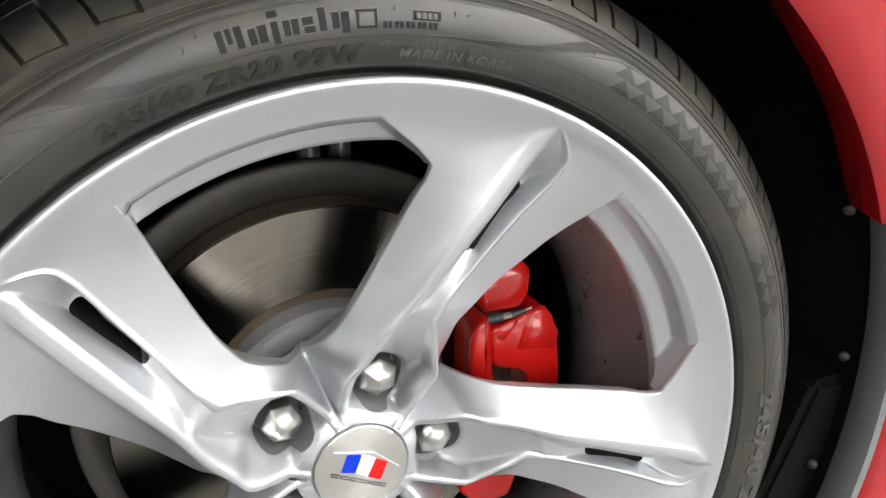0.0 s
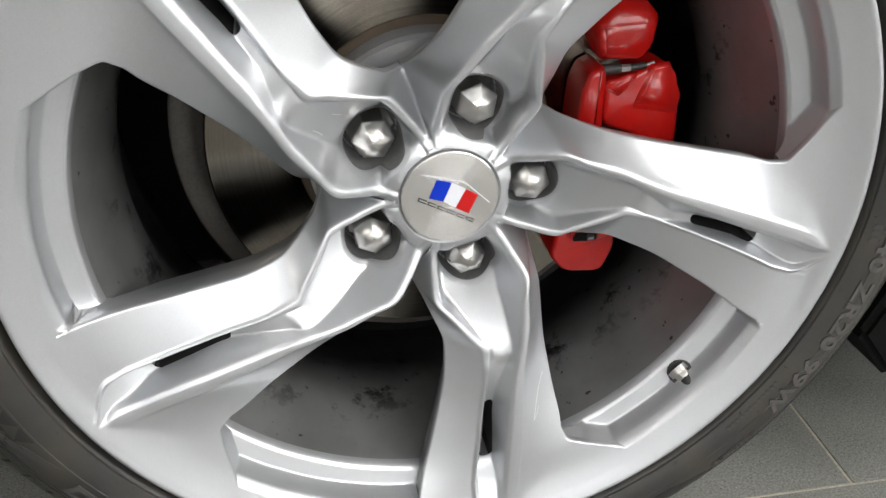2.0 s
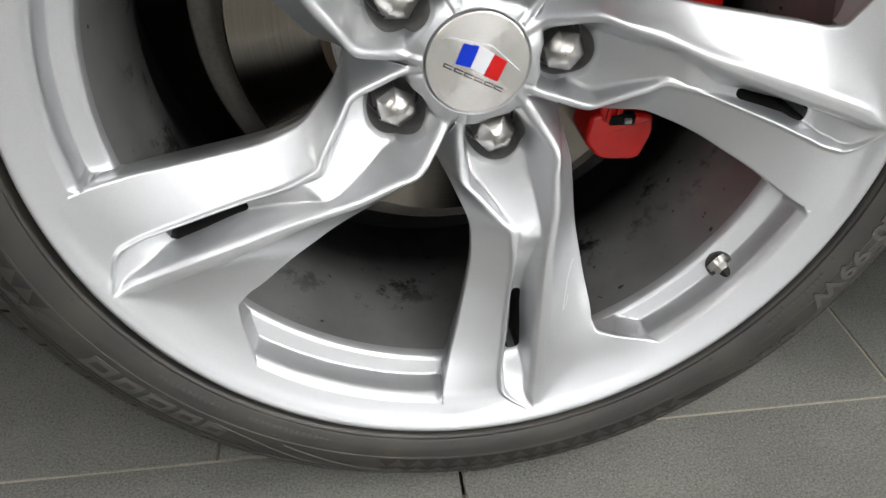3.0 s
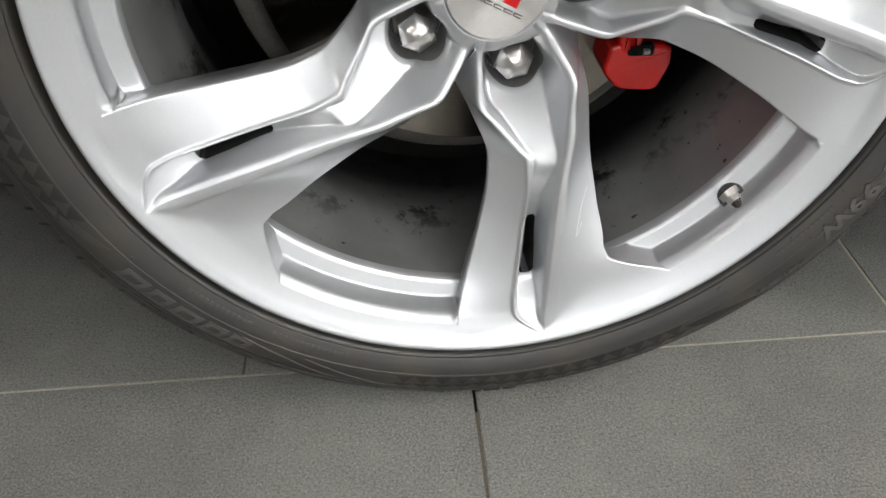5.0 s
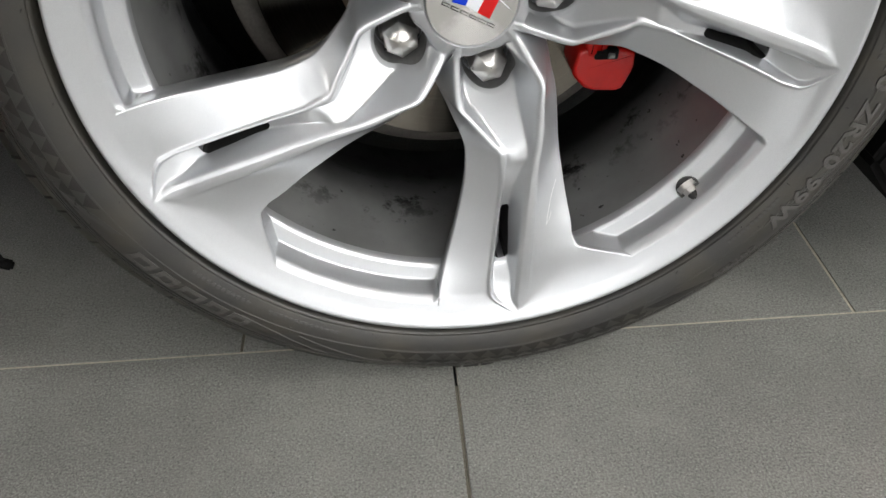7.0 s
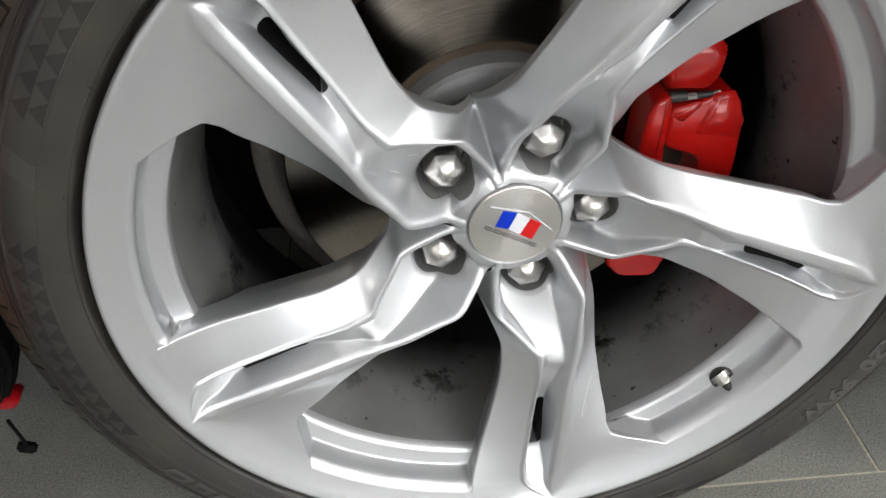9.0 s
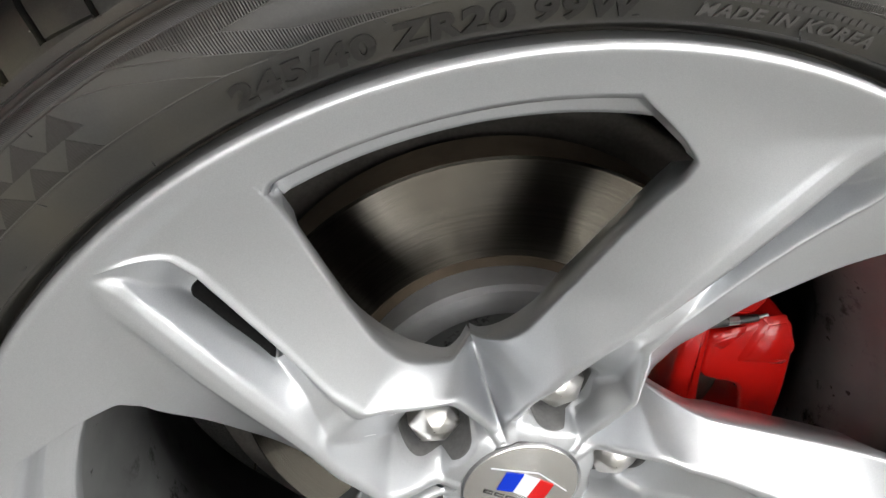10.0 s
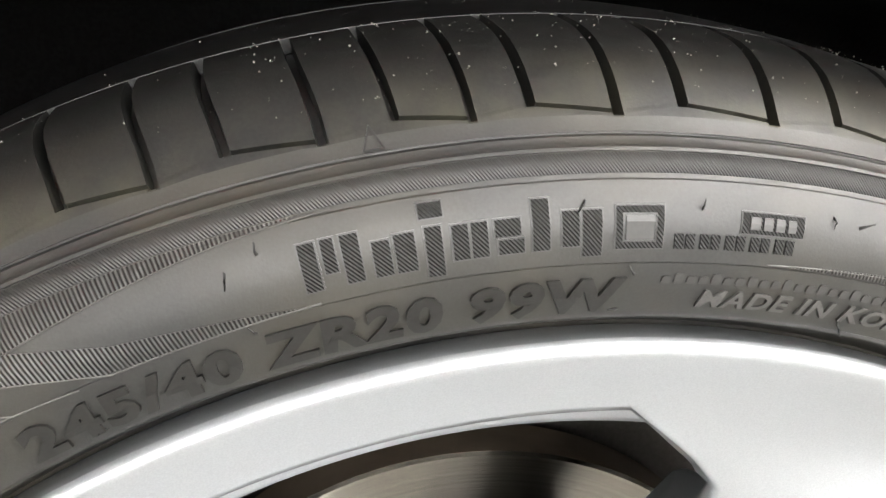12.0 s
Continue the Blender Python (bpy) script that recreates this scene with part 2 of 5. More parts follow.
LAMP_BODY = material("lamp_body", (0.7, 0.7, 0.7), 0.5, 0.0, grain=0.05)


# ---- mesh helpers ----
def obj(name, verts, faces, mats, parent=None, label="", smooth=True, indices=None, m=None):
    me = bpy.data.meshes.new(name)
    me.from_pydata([tuple(map(float, v)) for v in verts], [], [tuple(map(int, f)) for f in faces])
    for one in (mats if isinstance(mats, (list, tuple)) else [mats]):
        me.materials.append(one)
    if indices is not None:
        me.polygons.foreach_set("material_index", indices)
    me.polygons.foreach_set("use_smooth", [smooth] * len(me.polygons))
    me.update()
    ob = new(name, me)
    if parent:
        ob.parent = parent
    if m is not None:
        ob.matrix_basis = m
    if label:
        tagged(ob, label)
    return ob


def part(name, bm, mat_, parent, label="", m=None, smooth=True):
    """Links a bmesh as one mesh object under a thing or a part."""
    me = bpy.data.meshes.new(name)
    bmesh.ops.recalc_face_normals(bm, faces=bm.faces)
    bm.to_mesh(me)
    bm.free()
    me.materials.append(mat_)
    me.polygons.foreach_set("use_smooth", [smooth] * len(me.polygons))
    ob = new(name, me)
    ob.parent = parent
    if m is not None:
        ob.matrix_basis = m
    if label:
        tagged(ob, label)
    return ob


def sharpen(ob, degrees=35):
    ob.data.set_sharp_from_angle(angle=radians(degrees))
    return ob


def polar(r, a, y):
    """A point of the wheel: radius, angle in degrees counter-clockwise from +x, depth behind the rim's face."""
    return (r * math.cos(radians(a)), y, r * math.sin(radians(a)))


def revolve(profile, n=160, start=0.0, sweep=360.0):
    """Verts and faces of a profile of (radius, depth) turned round the wheel's axle."""
    closed = sweep >= 359.9
    cols = n if closed else n + 1
    verts = [polar(r, start + sweep * k / n, y) for k in range(cols) for r, y in profile]
    p = len(profile)
    faces = []
    for k in range(n):
        j = (k + 1) % cols
        faces += [(k * p + i, k * p + i + 1, j * p + i + 1, j * p + i) for i in range(p - 1)]
    return verts, faces


def box(bm, x0, x1, y0, y1, z0, z1, m=None, bevel=0.0):
    geo = bmesh.ops.create_cube(bm, size=1.0)["verts"]
    for v in geo:
        v.co = Vector(((x0 + x1) / 2 + v.co.x * (x1 - x0), (y0 + y1) / 2 + v.co.y * (y1 - y0), (z0 + z1) / 2 + v.co.z * (z1 - z0)))
    if bevel:
        edges = {e for v in geo for e in v.link_edges}
        out = bmesh.ops.bevel(bm, geom=list(edges), offset=bevel, segments=2, affect="EDGES")
        geo = list({v for f in out["faces"] for v in f.verts} | {v for v in geo if v.is_valid})
    if m is not None:
        bmesh.ops.transform(bm, matrix=m, verts=geo)
    return geo


# ---- room ----
ROOM = (-4.0, 4.0, -3.6, 4.4, 2.8)
WINDOW = (-1.4, 3.2, 0.65, 2.45)
EAST_WINDOW = (-3.3, -0.5, 0.5, 2.3)


def build_room():
    x0, x1, y0, y1, h = ROOM
    bm = bmesh.new()
    box(bm, x0 - 0.2, x1 + 0.2, y0 - 0.2, y1 + 0.2, -0.2, -0.0012)
    floor = part("floor", bm, GROUT, None, "grey stone-look tile floor with pale brown joints", smooth=False)
    tagged(floor, kind="structure", category="floor")
    for name, b in (("wall_north", (x0, x1, y1, y1 + 0.2)), 
                    ("wall_west", (x0 - 0.2, x0, y0 - 0.2, y1 + 0.2))):
        bm = bmesh.new()
        box(bm, *b, -0.0012, h)
        tagged(part(name, bm, WALL, None, "plain mid grey painted garage wall", smooth=False), kind="structure", category="wall")
    # an unseen wide window is added to the front wall for frontal light
    wx0, wx1, wz0, wz1 = WINDOW
    bm = bmesh.new()
    box(bm, x0, wx0, y0 - 0.2, y0, -0.0012, h)
    box(bm, wx1, x1, y0 - 0.2, y0, -0.0012, h)
    box(bm, wx0, wx1, y0 - 0.2, y0, -0.0012, wz0)
    box(bm, wx0, wx1, y0 - 0.2, y0, wz1, h)
    tagged(part("wall_south", bm, WALL, None, "plain mid grey wall round an added wide window", smooth=False), kind="structure", category="wall")
    bm = bmesh.new()
    for k in range(4):
        c = wx0 + (wx1 - wx0) * k / 3
        box(bm, c - 0.03, c + 0.03, y0 - 0.13, y0 - 0.07, wz0, wz1)
    for z in (wz0 + 0.03, wz1 - 0.03):
        box(bm, wx0, wx1, y0 - 0.125, y0 - 0.075, z - 0.03, z + 0.03)
    tagged(part("window_1", bm, FRAME, None, "dark frame of an added, unseen wide window", smooth=False), kind="structure", category="window")
    bm = bmesh.new()
    box(bm, wx0 - 0.3, wx1 + 0.3, y0 - 0.32, y0 - 0.30, wz0 - 0.2, wz1 + 0.2)
    tagged(part("backdrop", bm, FRONT_FILL, None, "glowing panel added outside an assumed window", smooth=False), kind="structure", category="backdrop")
    # a second unseen window, added beside the car, lights it from the right
    ey0, ey1, ez0, ez1 = EAST_WINDOW
    bm = bmesh.new()
    box(bm, x1, x1 + 0.2, y0 - 0.2, ey0, -0.0012, h)
    box(bm, x1, x1 + 0.2, ey1, y1 + 0.2, -0.0012, h)
    box(bm, x1, x1 + 0.2, ey0, ey1, -0.0012, ez0)
    box(bm, x1, x1 + 0.2, ey0, ey1, ez1, h)
    tagged(part("wall_east", bm, WALL, None, "plain mid grey wall with an added side window", smooth=False), kind="structure", category="wall")
    bm = bmesh.new()
    for k in range(3):
        c = ey0 + (ey1 - ey0) * k / 2
        box(bm, x1 + 0.07, x1 + 0.13, c - 0.03, c + 0.03, ez0, ez1)
    for z in (ez0 + 0.03, ez1 - 0.03):
        box(bm, x1 + 0.075, x1 + 0.125, ey0, ey1, z - 0.03, z + 0.03)
    tagged(part("window_2", bm, FRAME, None, "dark frame of an added, unseen side window", smooth=False), kind="structure", category="window")
    bm = bmesh.new()
    box(bm, x1 + 0.30, x1 + 0.32, ey0 - 0.3, ey1 + 0.3, ez0 - 0.2, ez1 + 0.3)
    tagged(part("backdrop", bm, SIDE_FILL, None, "glowing panel added outside an assumed window", smooth=False), kind="structure", category="backdrop")
    bm = bmesh.new()
    box(bm, x0 - 0.2, x1 + 0.2, y0 - 0.2, y1 + 0.2, h, h + 0.2)
    tagged(part("ceiling", bm, CEIL, None, "plain pale grey painted ceiling", smooth=False), kind="structure", category="ceiling")
    return floor


floor = build_room()


def ceiling_light(x, y, length=1.6, width=0.52):
    root = new("ceiling_light")
    root.location = (x, y, ROOM[4])
    bm = bmesh.new()
    box(bm, -length / 2, length / 2, -width / 2, width / 2, -0.05, -0.001, bevel=0.004)
    part("housing", bm, LAMP_BODY, root)
    bm = bmesh.new()
    box(bm, -length / 2 + 0.02, length / 2 - 0.02, -width / 2 + 0.02, width / 2 - 0.02, -0.062, -0.046, bevel=0.003)
    part("diffuser", bm, LAMP, root, "glowing white diffuser")
    tagged(root, "long white ceiling lamp with a glowing diffuser", "ceiling lamp", "ceiling lamps")
    return root


first_light = ceiling_light(2.1, -1.2)
for lx, ly in ((1.7, -2.6), (-3.2, -3.1), (3.1, -1.9)):
    copy_thing(first_light, pose(lx, ly, ROOM[4]))

# ---- car ----
HUB = 0.336
car = new("car")
tagged(car, "red sports car parked on the tiled floor, one wheel seen close", "car")
M_WHEEL = pose(0, 0, HUB, 0, 2.71, 0)

FLANGE = ((0.216, 0.0206), (0.230, 0.0165), (0.240, 0.0134), (0.246, 0.0110), (0.256, 0.0062), (0.264, 0.0018), (0.2675, 0.0002), (0.2692, 0.0006), (0.2702, 0.0030))
GAP = ((0.2298, 0.0386), (0.2306, 0.0373), (0.2408, 0.0332), (0.2416, 0.0325), (0.2422, 0.0308), (0.2437, 0.0185), (0.2442, 0.0164), (0.2450, 0.0146), (0.2466, 0.0122), (0.2486, 0.0099))
EDGE_CCW = ((0.034, 38, 0.0515), (0.0426, 38, 0.0590), (0.062, 38, 0.078), (0.0785, 38, 0.0947), (0.084, 34.5, 0.083), (0.090, 30.5, 0.072),
            (0.100, 26.2, 0.058), (0.110, 22.0, 0.052), (0.120, 18.9, 0.050), (0.140, 14.4, 0.046), (0.160, 11.7, 0.0405), (0.180, 9.7, 0.0345),
            (0.200, 8.3, 0.0265), (0.211, 7.4, 0.0224), (0.218, 7.4, 0.0199), (0.226, 9.3, 0.0172), (0.236, 12.6, 0.0144), (0.246, 15.8, 0.0108), (0.258, 18.5, 0.0052), (0.272, 18.5, 0.003))
EDGE_CW = ((0.034, -34, 0.0515), (0.0426, -34, 0.0590), (0.062, -34, 0.078), (0.0785, -34, 0.0947), (0.084, -29.5, 0.079), (0.090, -25.5, 0.066),
           (0.100, -21.6, 0.059), (0.110, -18.6, 0.053), (0.120, -17.0, 0.050), (0.140, -17.3, 0.044), (0.160, -18.3, 0.041), (0.180, -19.6, 0.036),
           (0.200, -20.7, 0.031), (0.215, -21.6, 0.026), (0.229, -22.3, 0.0195), (0.2400, -22.7, 0.0140), (0.2460, -22.8, 0.0110), (0.256, -23.0, 0.0062), (0.272, -23, 0.003))
MAIN = ((0.034, 33.5, 0.0515), (0.038, 32.5, 0.0525), (0.0444, 31.0, 0.0545), (0.060, 27.6, 0.0445), (0.0765, 24.9, 0.0345), (0.090, 17.9, 0.030), (0.100, 14.1, 0.028),
        (0.110, 11.2, 0.0258), (0.120, 8.2, 0.0240), (0.140, 3.4, 0.0206), (0.160, 0.6, 0.0178), (0.180, -1.5, 0.0150), (0.200, -3.2, 0.0127),
        (0.220, -4.6, 0.0112), (0.240, -5.8, 0.0094), (0.2592, -7.0, 0.0050), (0.272, -7.2, 0.003))
SIDE = ((0.034, -31.5, 0.0515), (0.038, -30.5, 0.0525), (0.044, -29.0, 0.0545), (0.062, -25.0, 0.0515), (0.0813, -21.8, 0.0470), (0.090, -16.3, 0.0432), (0.100, -11.4, 0.0395),
        (0.110, -7.7, 0.0362), (0.1194, -4.6, 0.0329), (0.130, -5.3, 0.0310), (0.1423, -6.3, 0.0294), (0.160, -8.0, 0.0280), (0.180, -9.5, 0.0255),
        (0.200, -10.7, 0.0220), (0.220, -11.8, 0.0175), (0.234, -12.4, 0.0138), (0.242, -12.4, 0.0117), (0.2465, -12.0, 0.0100), (0.2505, -11.2, 0.0085), (0.2545, -10.1, 0.0067), (0.2580, -9.0, 0.0050), (0.2625, -8.0, 0.0030), (0.272, -8.0, 0.003))
FLOOR_MAIN = ((0.034, 0.0515), (0.038, 0.0525), (0.043, 0.0555), (0.0465, 0.070), (0.066, 0.0745), (0.078, 0.066), (0.090, 0.0545), (0.100, 0.0460), (0.110, 0.0385), (0.120, 0.0320),
              (0.127, 0.0268), (0.136, 0.0262), (0.150, 0.0272), (0.170, 0.0290), (0.200, 0.0275), (0.2212, 0.0245), (0.240, 0.0190), (0.250, 0.0120), (0.2565, 0.0070), (0.272, 0.003))
FLOOR_SIDE = ((0.034, 0.0515), (0.038, 0.0525), (0.043, 0.0555), (0.0465, 0.070), (0.066, 0.0760), (0.078, 0.068), (0.090, 0.0565), (0.100, 0.0480), (0.110, 0.0405), (0.1194, 0.0340),
              (0.127, 0.0316), (0.137, 0.0312), (0.142, 0.0320), (0.150, 0.0350), (0.160, 0.0365), (0.172, 0.0368), (0.200, 0.0355), (0.2225, 0.0338), (0.240, 0.0200), (0.250, 0.0124), (0.2580, 0.0070), (0.2640, 0.0035), (0.272, 0.003))
SLOT_MAIN = ((0.118, 4.0), (0.128, 2.4), (0.140, -1.0), (0.150, -3.4), (0.160, -4.4), (0.170, -5.2), (0.180, -5.9), (0.200, -6.7), (0.2225, -7.5), (0.240, -7.7), (0.262, -8.0), (0.272, -8.0))
SLOT_ENDS = (0.1690, 0.2225)
NUT_R, BORE = 0.060, 0.0198


def smooth_step(x, lo, hi):
    t = min(1.0, max(0.0, (x - lo) / (hi - lo)))
    return t * t * (3 - 2 * t)


SLOPES = {}


def at_radius(knots, r):
    """The knots' other columns at a radius, on smooth curves that do not overshoot."""
    if knots not in SLOPES:
        k = np.array(knots, float)
        h, d = np.diff(k[:, 0])[:, None], np.diff(k[:, 1:], axis=0) / np.diff(k[:, 0])[:, None]
        m = np.zeros_like(k[:, 1:])
        m[0], m[-1] = d[0], d[-1]
        w1, w2 = 2 * h[1:] + h[:-1], h[1:] + 2 * h[:-1]
        same = d[:-1] * d[1:] > 0
        safe = np.where(same, d[:-1], 1.0), np.where(same, d[1:], 1.0)
        m[1:-1] = np.where(same, (w1 + w2) / (w1 / safe[0] + w2 / safe[1]), 0.0)
        SLOPES[knots] = k, m
    if (knots, 1) not in SLOPES:
        # long curves are faired between the hub and the rim
        SLOPES[(knots, 1)] = None
        if knots in (MAIN, EDGE_CCW, EDGE_CW, SIDE):
            grid = np.arange(0.0340, 0.2721, 0.0005)
            raw = np.array([at_radius(knots, q) for q in grid])
            kern = np.exp(-0.5 * (np.arange(-24, 25) / 8.0) ** 2)
            kern /= kern.sum()
            pad = np.concatenate([np.repeat(raw[:1], 24, 0), raw, np.repeat(raw[-1:], 24, 0)])
            soft = np.stack([np.convolve(pad[:, c], kern, "valid") for c in range(raw.shape[1])], 1)
            low = 0.125 if knots is SIDE else 0.088
            w = np.array([smooth_step(q, low, low + 0.012) * (1 - smooth_step(q, 0.198, 0.210)) for q in grid])[:, None]
            SLOPES[(knots, 1)] = grid, raw * (1 - w) + soft * w
    if SLOPES[(knots, 1)] is not None:
        grid, table = SLOPES[(knots, 1)]
        return [float(np.interp(r, grid, table[:, c])) for c in range(table.shape[1])]
    k, m = SLOPES[knots]
    x = min(max(r, k[0, 0]), k[-1, 0])
    i = min(max(int(np.searchsorted(k[:, 0], x)) - 1, 0), len(k) - 2)
    h = k[i + 1, 0] - k[i, 0]
    t = (x - k[i, 0]) / h
    y = ((1 + 2 * t) * (1 - t) ** 2 * k[i, 1:] + t * (1 - t) ** 2 * h * m[i] + t * t * (3 - 2 * t) * k[i + 1, 1:] + t * t * (t - 1) * h * m[i + 1])
    return [float(v) for v in y]


def spoke_row(r, columns, bored=True):
    """Angles and depths across one spoke at radius r, from its clockwise to its counter-clockwise edge."""
    ac, yc = at_radius(EDGE_CCW, r)
    aw, yw = at_radius(EDGE_CW, r)
    am, ym = at_radius(MAIN, r)
    as_, ys = at_radius(SIDE, r)
    f1, f2 = at_radius(FLOOR_MAIN, r)[0], at_radius(FLOOR_SIDE, r)[0]
    groove = smooth_step(r, 0.118, 0.145)
    deg = math.degrees(0.001 / r)
    land = float(np.interp(r, [0.090, 0.120, 0.135, 0.160, 0.200, 0.248, 0.262], [1.7, 2.2, 3.0, 4.2, 5.2, 5.2, 1.4]))
    flank = [(aw, yw), (as_ - deg * (3.7 - 2.0 * groove), ys + 0.0018), (as_ - deg * (2.0 - 1.1 * groove), ys)]
    crest = [(am - deg * (land * 1.2 + 1.0), ym + 0.0024), (am - deg * land * 0.6, ym + 0.0002), (am + deg * land * 0.3, ym), (am + deg * land, ym + 0.0003)]
    # inside: the recess round the nut
    foot = as_ + deg * float(np.interp(r, [0.118, 0.138], [5.0, 3.0]))
    a1 = am - (am - foot) * min(0.3 + 0.3 * groove, 0.9)
    knots = flank + [(as_ + deg * (1.8 - 1.0 * groove), ys), (as_ + deg * (3.3 - 1.7 * groove), ys + 0.0016), (foot, f2), (a1, f1), (am - deg * (land + 1.6), ym + 0.0013)] + crest[1:]
    # outside: the slotted trough, closed at both ends by slanted facets
    hi = at_radius(SLOT_MAIN, r)[0]
    wall = am - deg * (land * 1.2 + 1.3)
    inner = min(1.0, max(0.0, (r - 0.137) / (SLOT_ENDS[0] - 0.137)))
    outer = min(1.0, max(0.0, (r - SLOT_ENDS[1]) / (0.262 - SLOT_ENDS[1])))
    hi = min(hi, wall - deg * 0.3)
    low = as_ + deg * (1.8 + (float(np.interp(r, [0.169, 0.190, 0.205, 0.2125, 0.2225], [3.4, 5.0, 6.0, 5.2, 5.6])) - 1.8) * inner)
    low = low * (1 - outer) + (as_ + deg * 1.4) * outer
    low = min(low, hi - deg * 0.4)
    f_low = ys + 0.0004 + (f2 - ys - 0.0004) * inner
    f_hi = ys + (f2 - ys) * inner
    lip = 0.0014 * smooth_step(inner, 0.0, 0.25)
    trough = flank + [(as_ + deg * 0.8, ys), (as_ + deg * 1.5, ys + lip), (low, max(f_low, ys + lip)), (hi, f_hi)] + crest
    open_ = smooth_step(r, 0.126, 0.133)
    foot, a1 = foot + (low - foot) * open_, a1 + (hi - a1) * open_
    if r > 0.2185:
        # beyond the window's corner the flange takes over along a fold that runs to the ridge's end
        lip = at_radius(FLANGE, r)[0]
        fold = max(7.4 - (r - 0.2185) * (14.2 / 0.0405), am + deg * (land + 2.0))
        face = [(fold, lip), (ac, lip)]
        far, deep = fold, lip
    else:
        face = [(ac, yc)]
        far, deep = ac, yc
    # the face is slightly hollow beside the ridge
    roll = 1.0 - 0.16 * smooth_step(r, 0.110, 0.150) * (1 - smooth_step(r, 0.215, 0.240))
    near_ = am + deg * (land + 1.5)
    drop = 0.0008 + 0.0014 * smooth_step(r, 0.105, 0.135) * (1 - smooth_step(r, 0.225, 0.250))
    face += [(near_ + (far - near_) * u, ym + drop + (deep - ym - drop) * u ** roll) for u in (0.0, 0.12, 0.25, 0.4, 0.55, 0.7, 0.85)]
    # columns follow the spoke's own lines, so that its edges stay crisp
    lo, hi = foot, a1
    # the slot's ends are rounded
    end = min(r - SLOT_ENDS[0], SLOT_ENDS[1] - r)
    if end >= 0:
        squeeze = 0.22 + 0.78 * math.sqrt(max(0.0, 1 - (1 - min(1.0, end / 0.0042)) ** 2))
    else:
        squeeze = 0.22 + 0.78 * smooth_step(-end, 0.0, 0.012)
    lo, hi = foot + (a1 - foot) * (1 - squeeze) / 2, a1 - (a1 - foot) * (1 - squeeze) / 2
    lines = np.array([aw, as_, lo, lo + 0.012, hi - 0.012, hi, am - deg * land * 0.6, am + deg * land, ac])
    lines = np.maximum.accumulate(np.maximum(lines, aw + np.arange(9) * 0.001))
    lines = np.minimum(lines, ac - (8 - np.arange(9)) * 0.001)
    share = np.array([0, 42, 66, 67, 87, 88, 108, 128, 170])
    a = np.interp(np.arange(columns), share * (columns - 1) / 170.0, lines)
    a[[66, 67, 87, 88]] = lines[2:6]
    fine = np.linspace(aw, ac, 680)
    y = sum(w * np.interp(fine, *zip(*sorted(k + face))) for w, k in ((1 - open_, knots), (open_, trough)) if w > 0)
    step = radians(ac - aw) * r / 680

    def faired(width):
        sigma = width / step
        half = min(int(3 * sigma) + 1, len(y) - 2)
        kern = np.exp(-0.5 * (np.arange(-half, half + 1) / sigma) ** 2)
        kern /= kern.sum()
        head, tail = 2 * y[0] - y[half:0:-1], 2 * y[-1] - y[-2:-half - 2:-1]
        return np.convolve(np.concatenate([head, y, tail]), kern, "valid")

    crisp = faired(0.0009 - 0.0003 * smooth_step(r, 0.110, 0.130))
    if r < 0.0795:
        # spokes meet in a filleted valley
        sigma = 0.0016 / step
        half = min(int(3 * sigma) + 1, len(y) - 2)
        kern = np.exp(-0.5 * (np.arange(-half, half + 1) / sigma) ** 2)
        round_ = np.convolve(np.concatenate([y[half:0:-1], y, y[-2:-half - 2:-1]]), kern / kern.sum(), "valid")
        w = np.clip(1 - np.minimum(fine - aw, ac - fine) / (deg * 5.0), 0, 1)
        crisp = crisp * (1 - w) + round_ * w
    if r > 0.205:
        wide_ = faired(0.006)
        w = np.clip((fine - am - deg * (land + 1.5)) / (deg * 9.0), 0, 1) * smooth_step(r, 0.205, 0.222)
        crisp = crisp * (1 - w) + wide_ * w
    y = np.interp(a, fine, crisp)
    flange = at_radius(FLANGE, r)[0]
    edge = smooth_step(r, 0.240, 0.2455) * np.clip(1 - (a - aw) / 6.0, 0, 1) ** 2
    y = y * (1 - edge) + flange * edge
    w = smooth_step(r, 0.254, 0.263)
    y = y * (1 - w) + flange * w
    # the slot is a deep closed trough, its depths coloured dark as shade
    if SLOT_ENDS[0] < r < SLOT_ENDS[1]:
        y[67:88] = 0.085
    if not bored:
        return a, y
    # the bore round the nut
    px, pz = r * np.cos(np.radians(a)) - NUT_R, r * np.sin(np.radians(a))
    inside = np.hypot(px, pz)
    t = np.clip((BORE + 0.0012 - inside) / 0.0024, 0, 1)
    y = y * (1 - t) + np.maximum(y, 0.096) * t
    return a, y


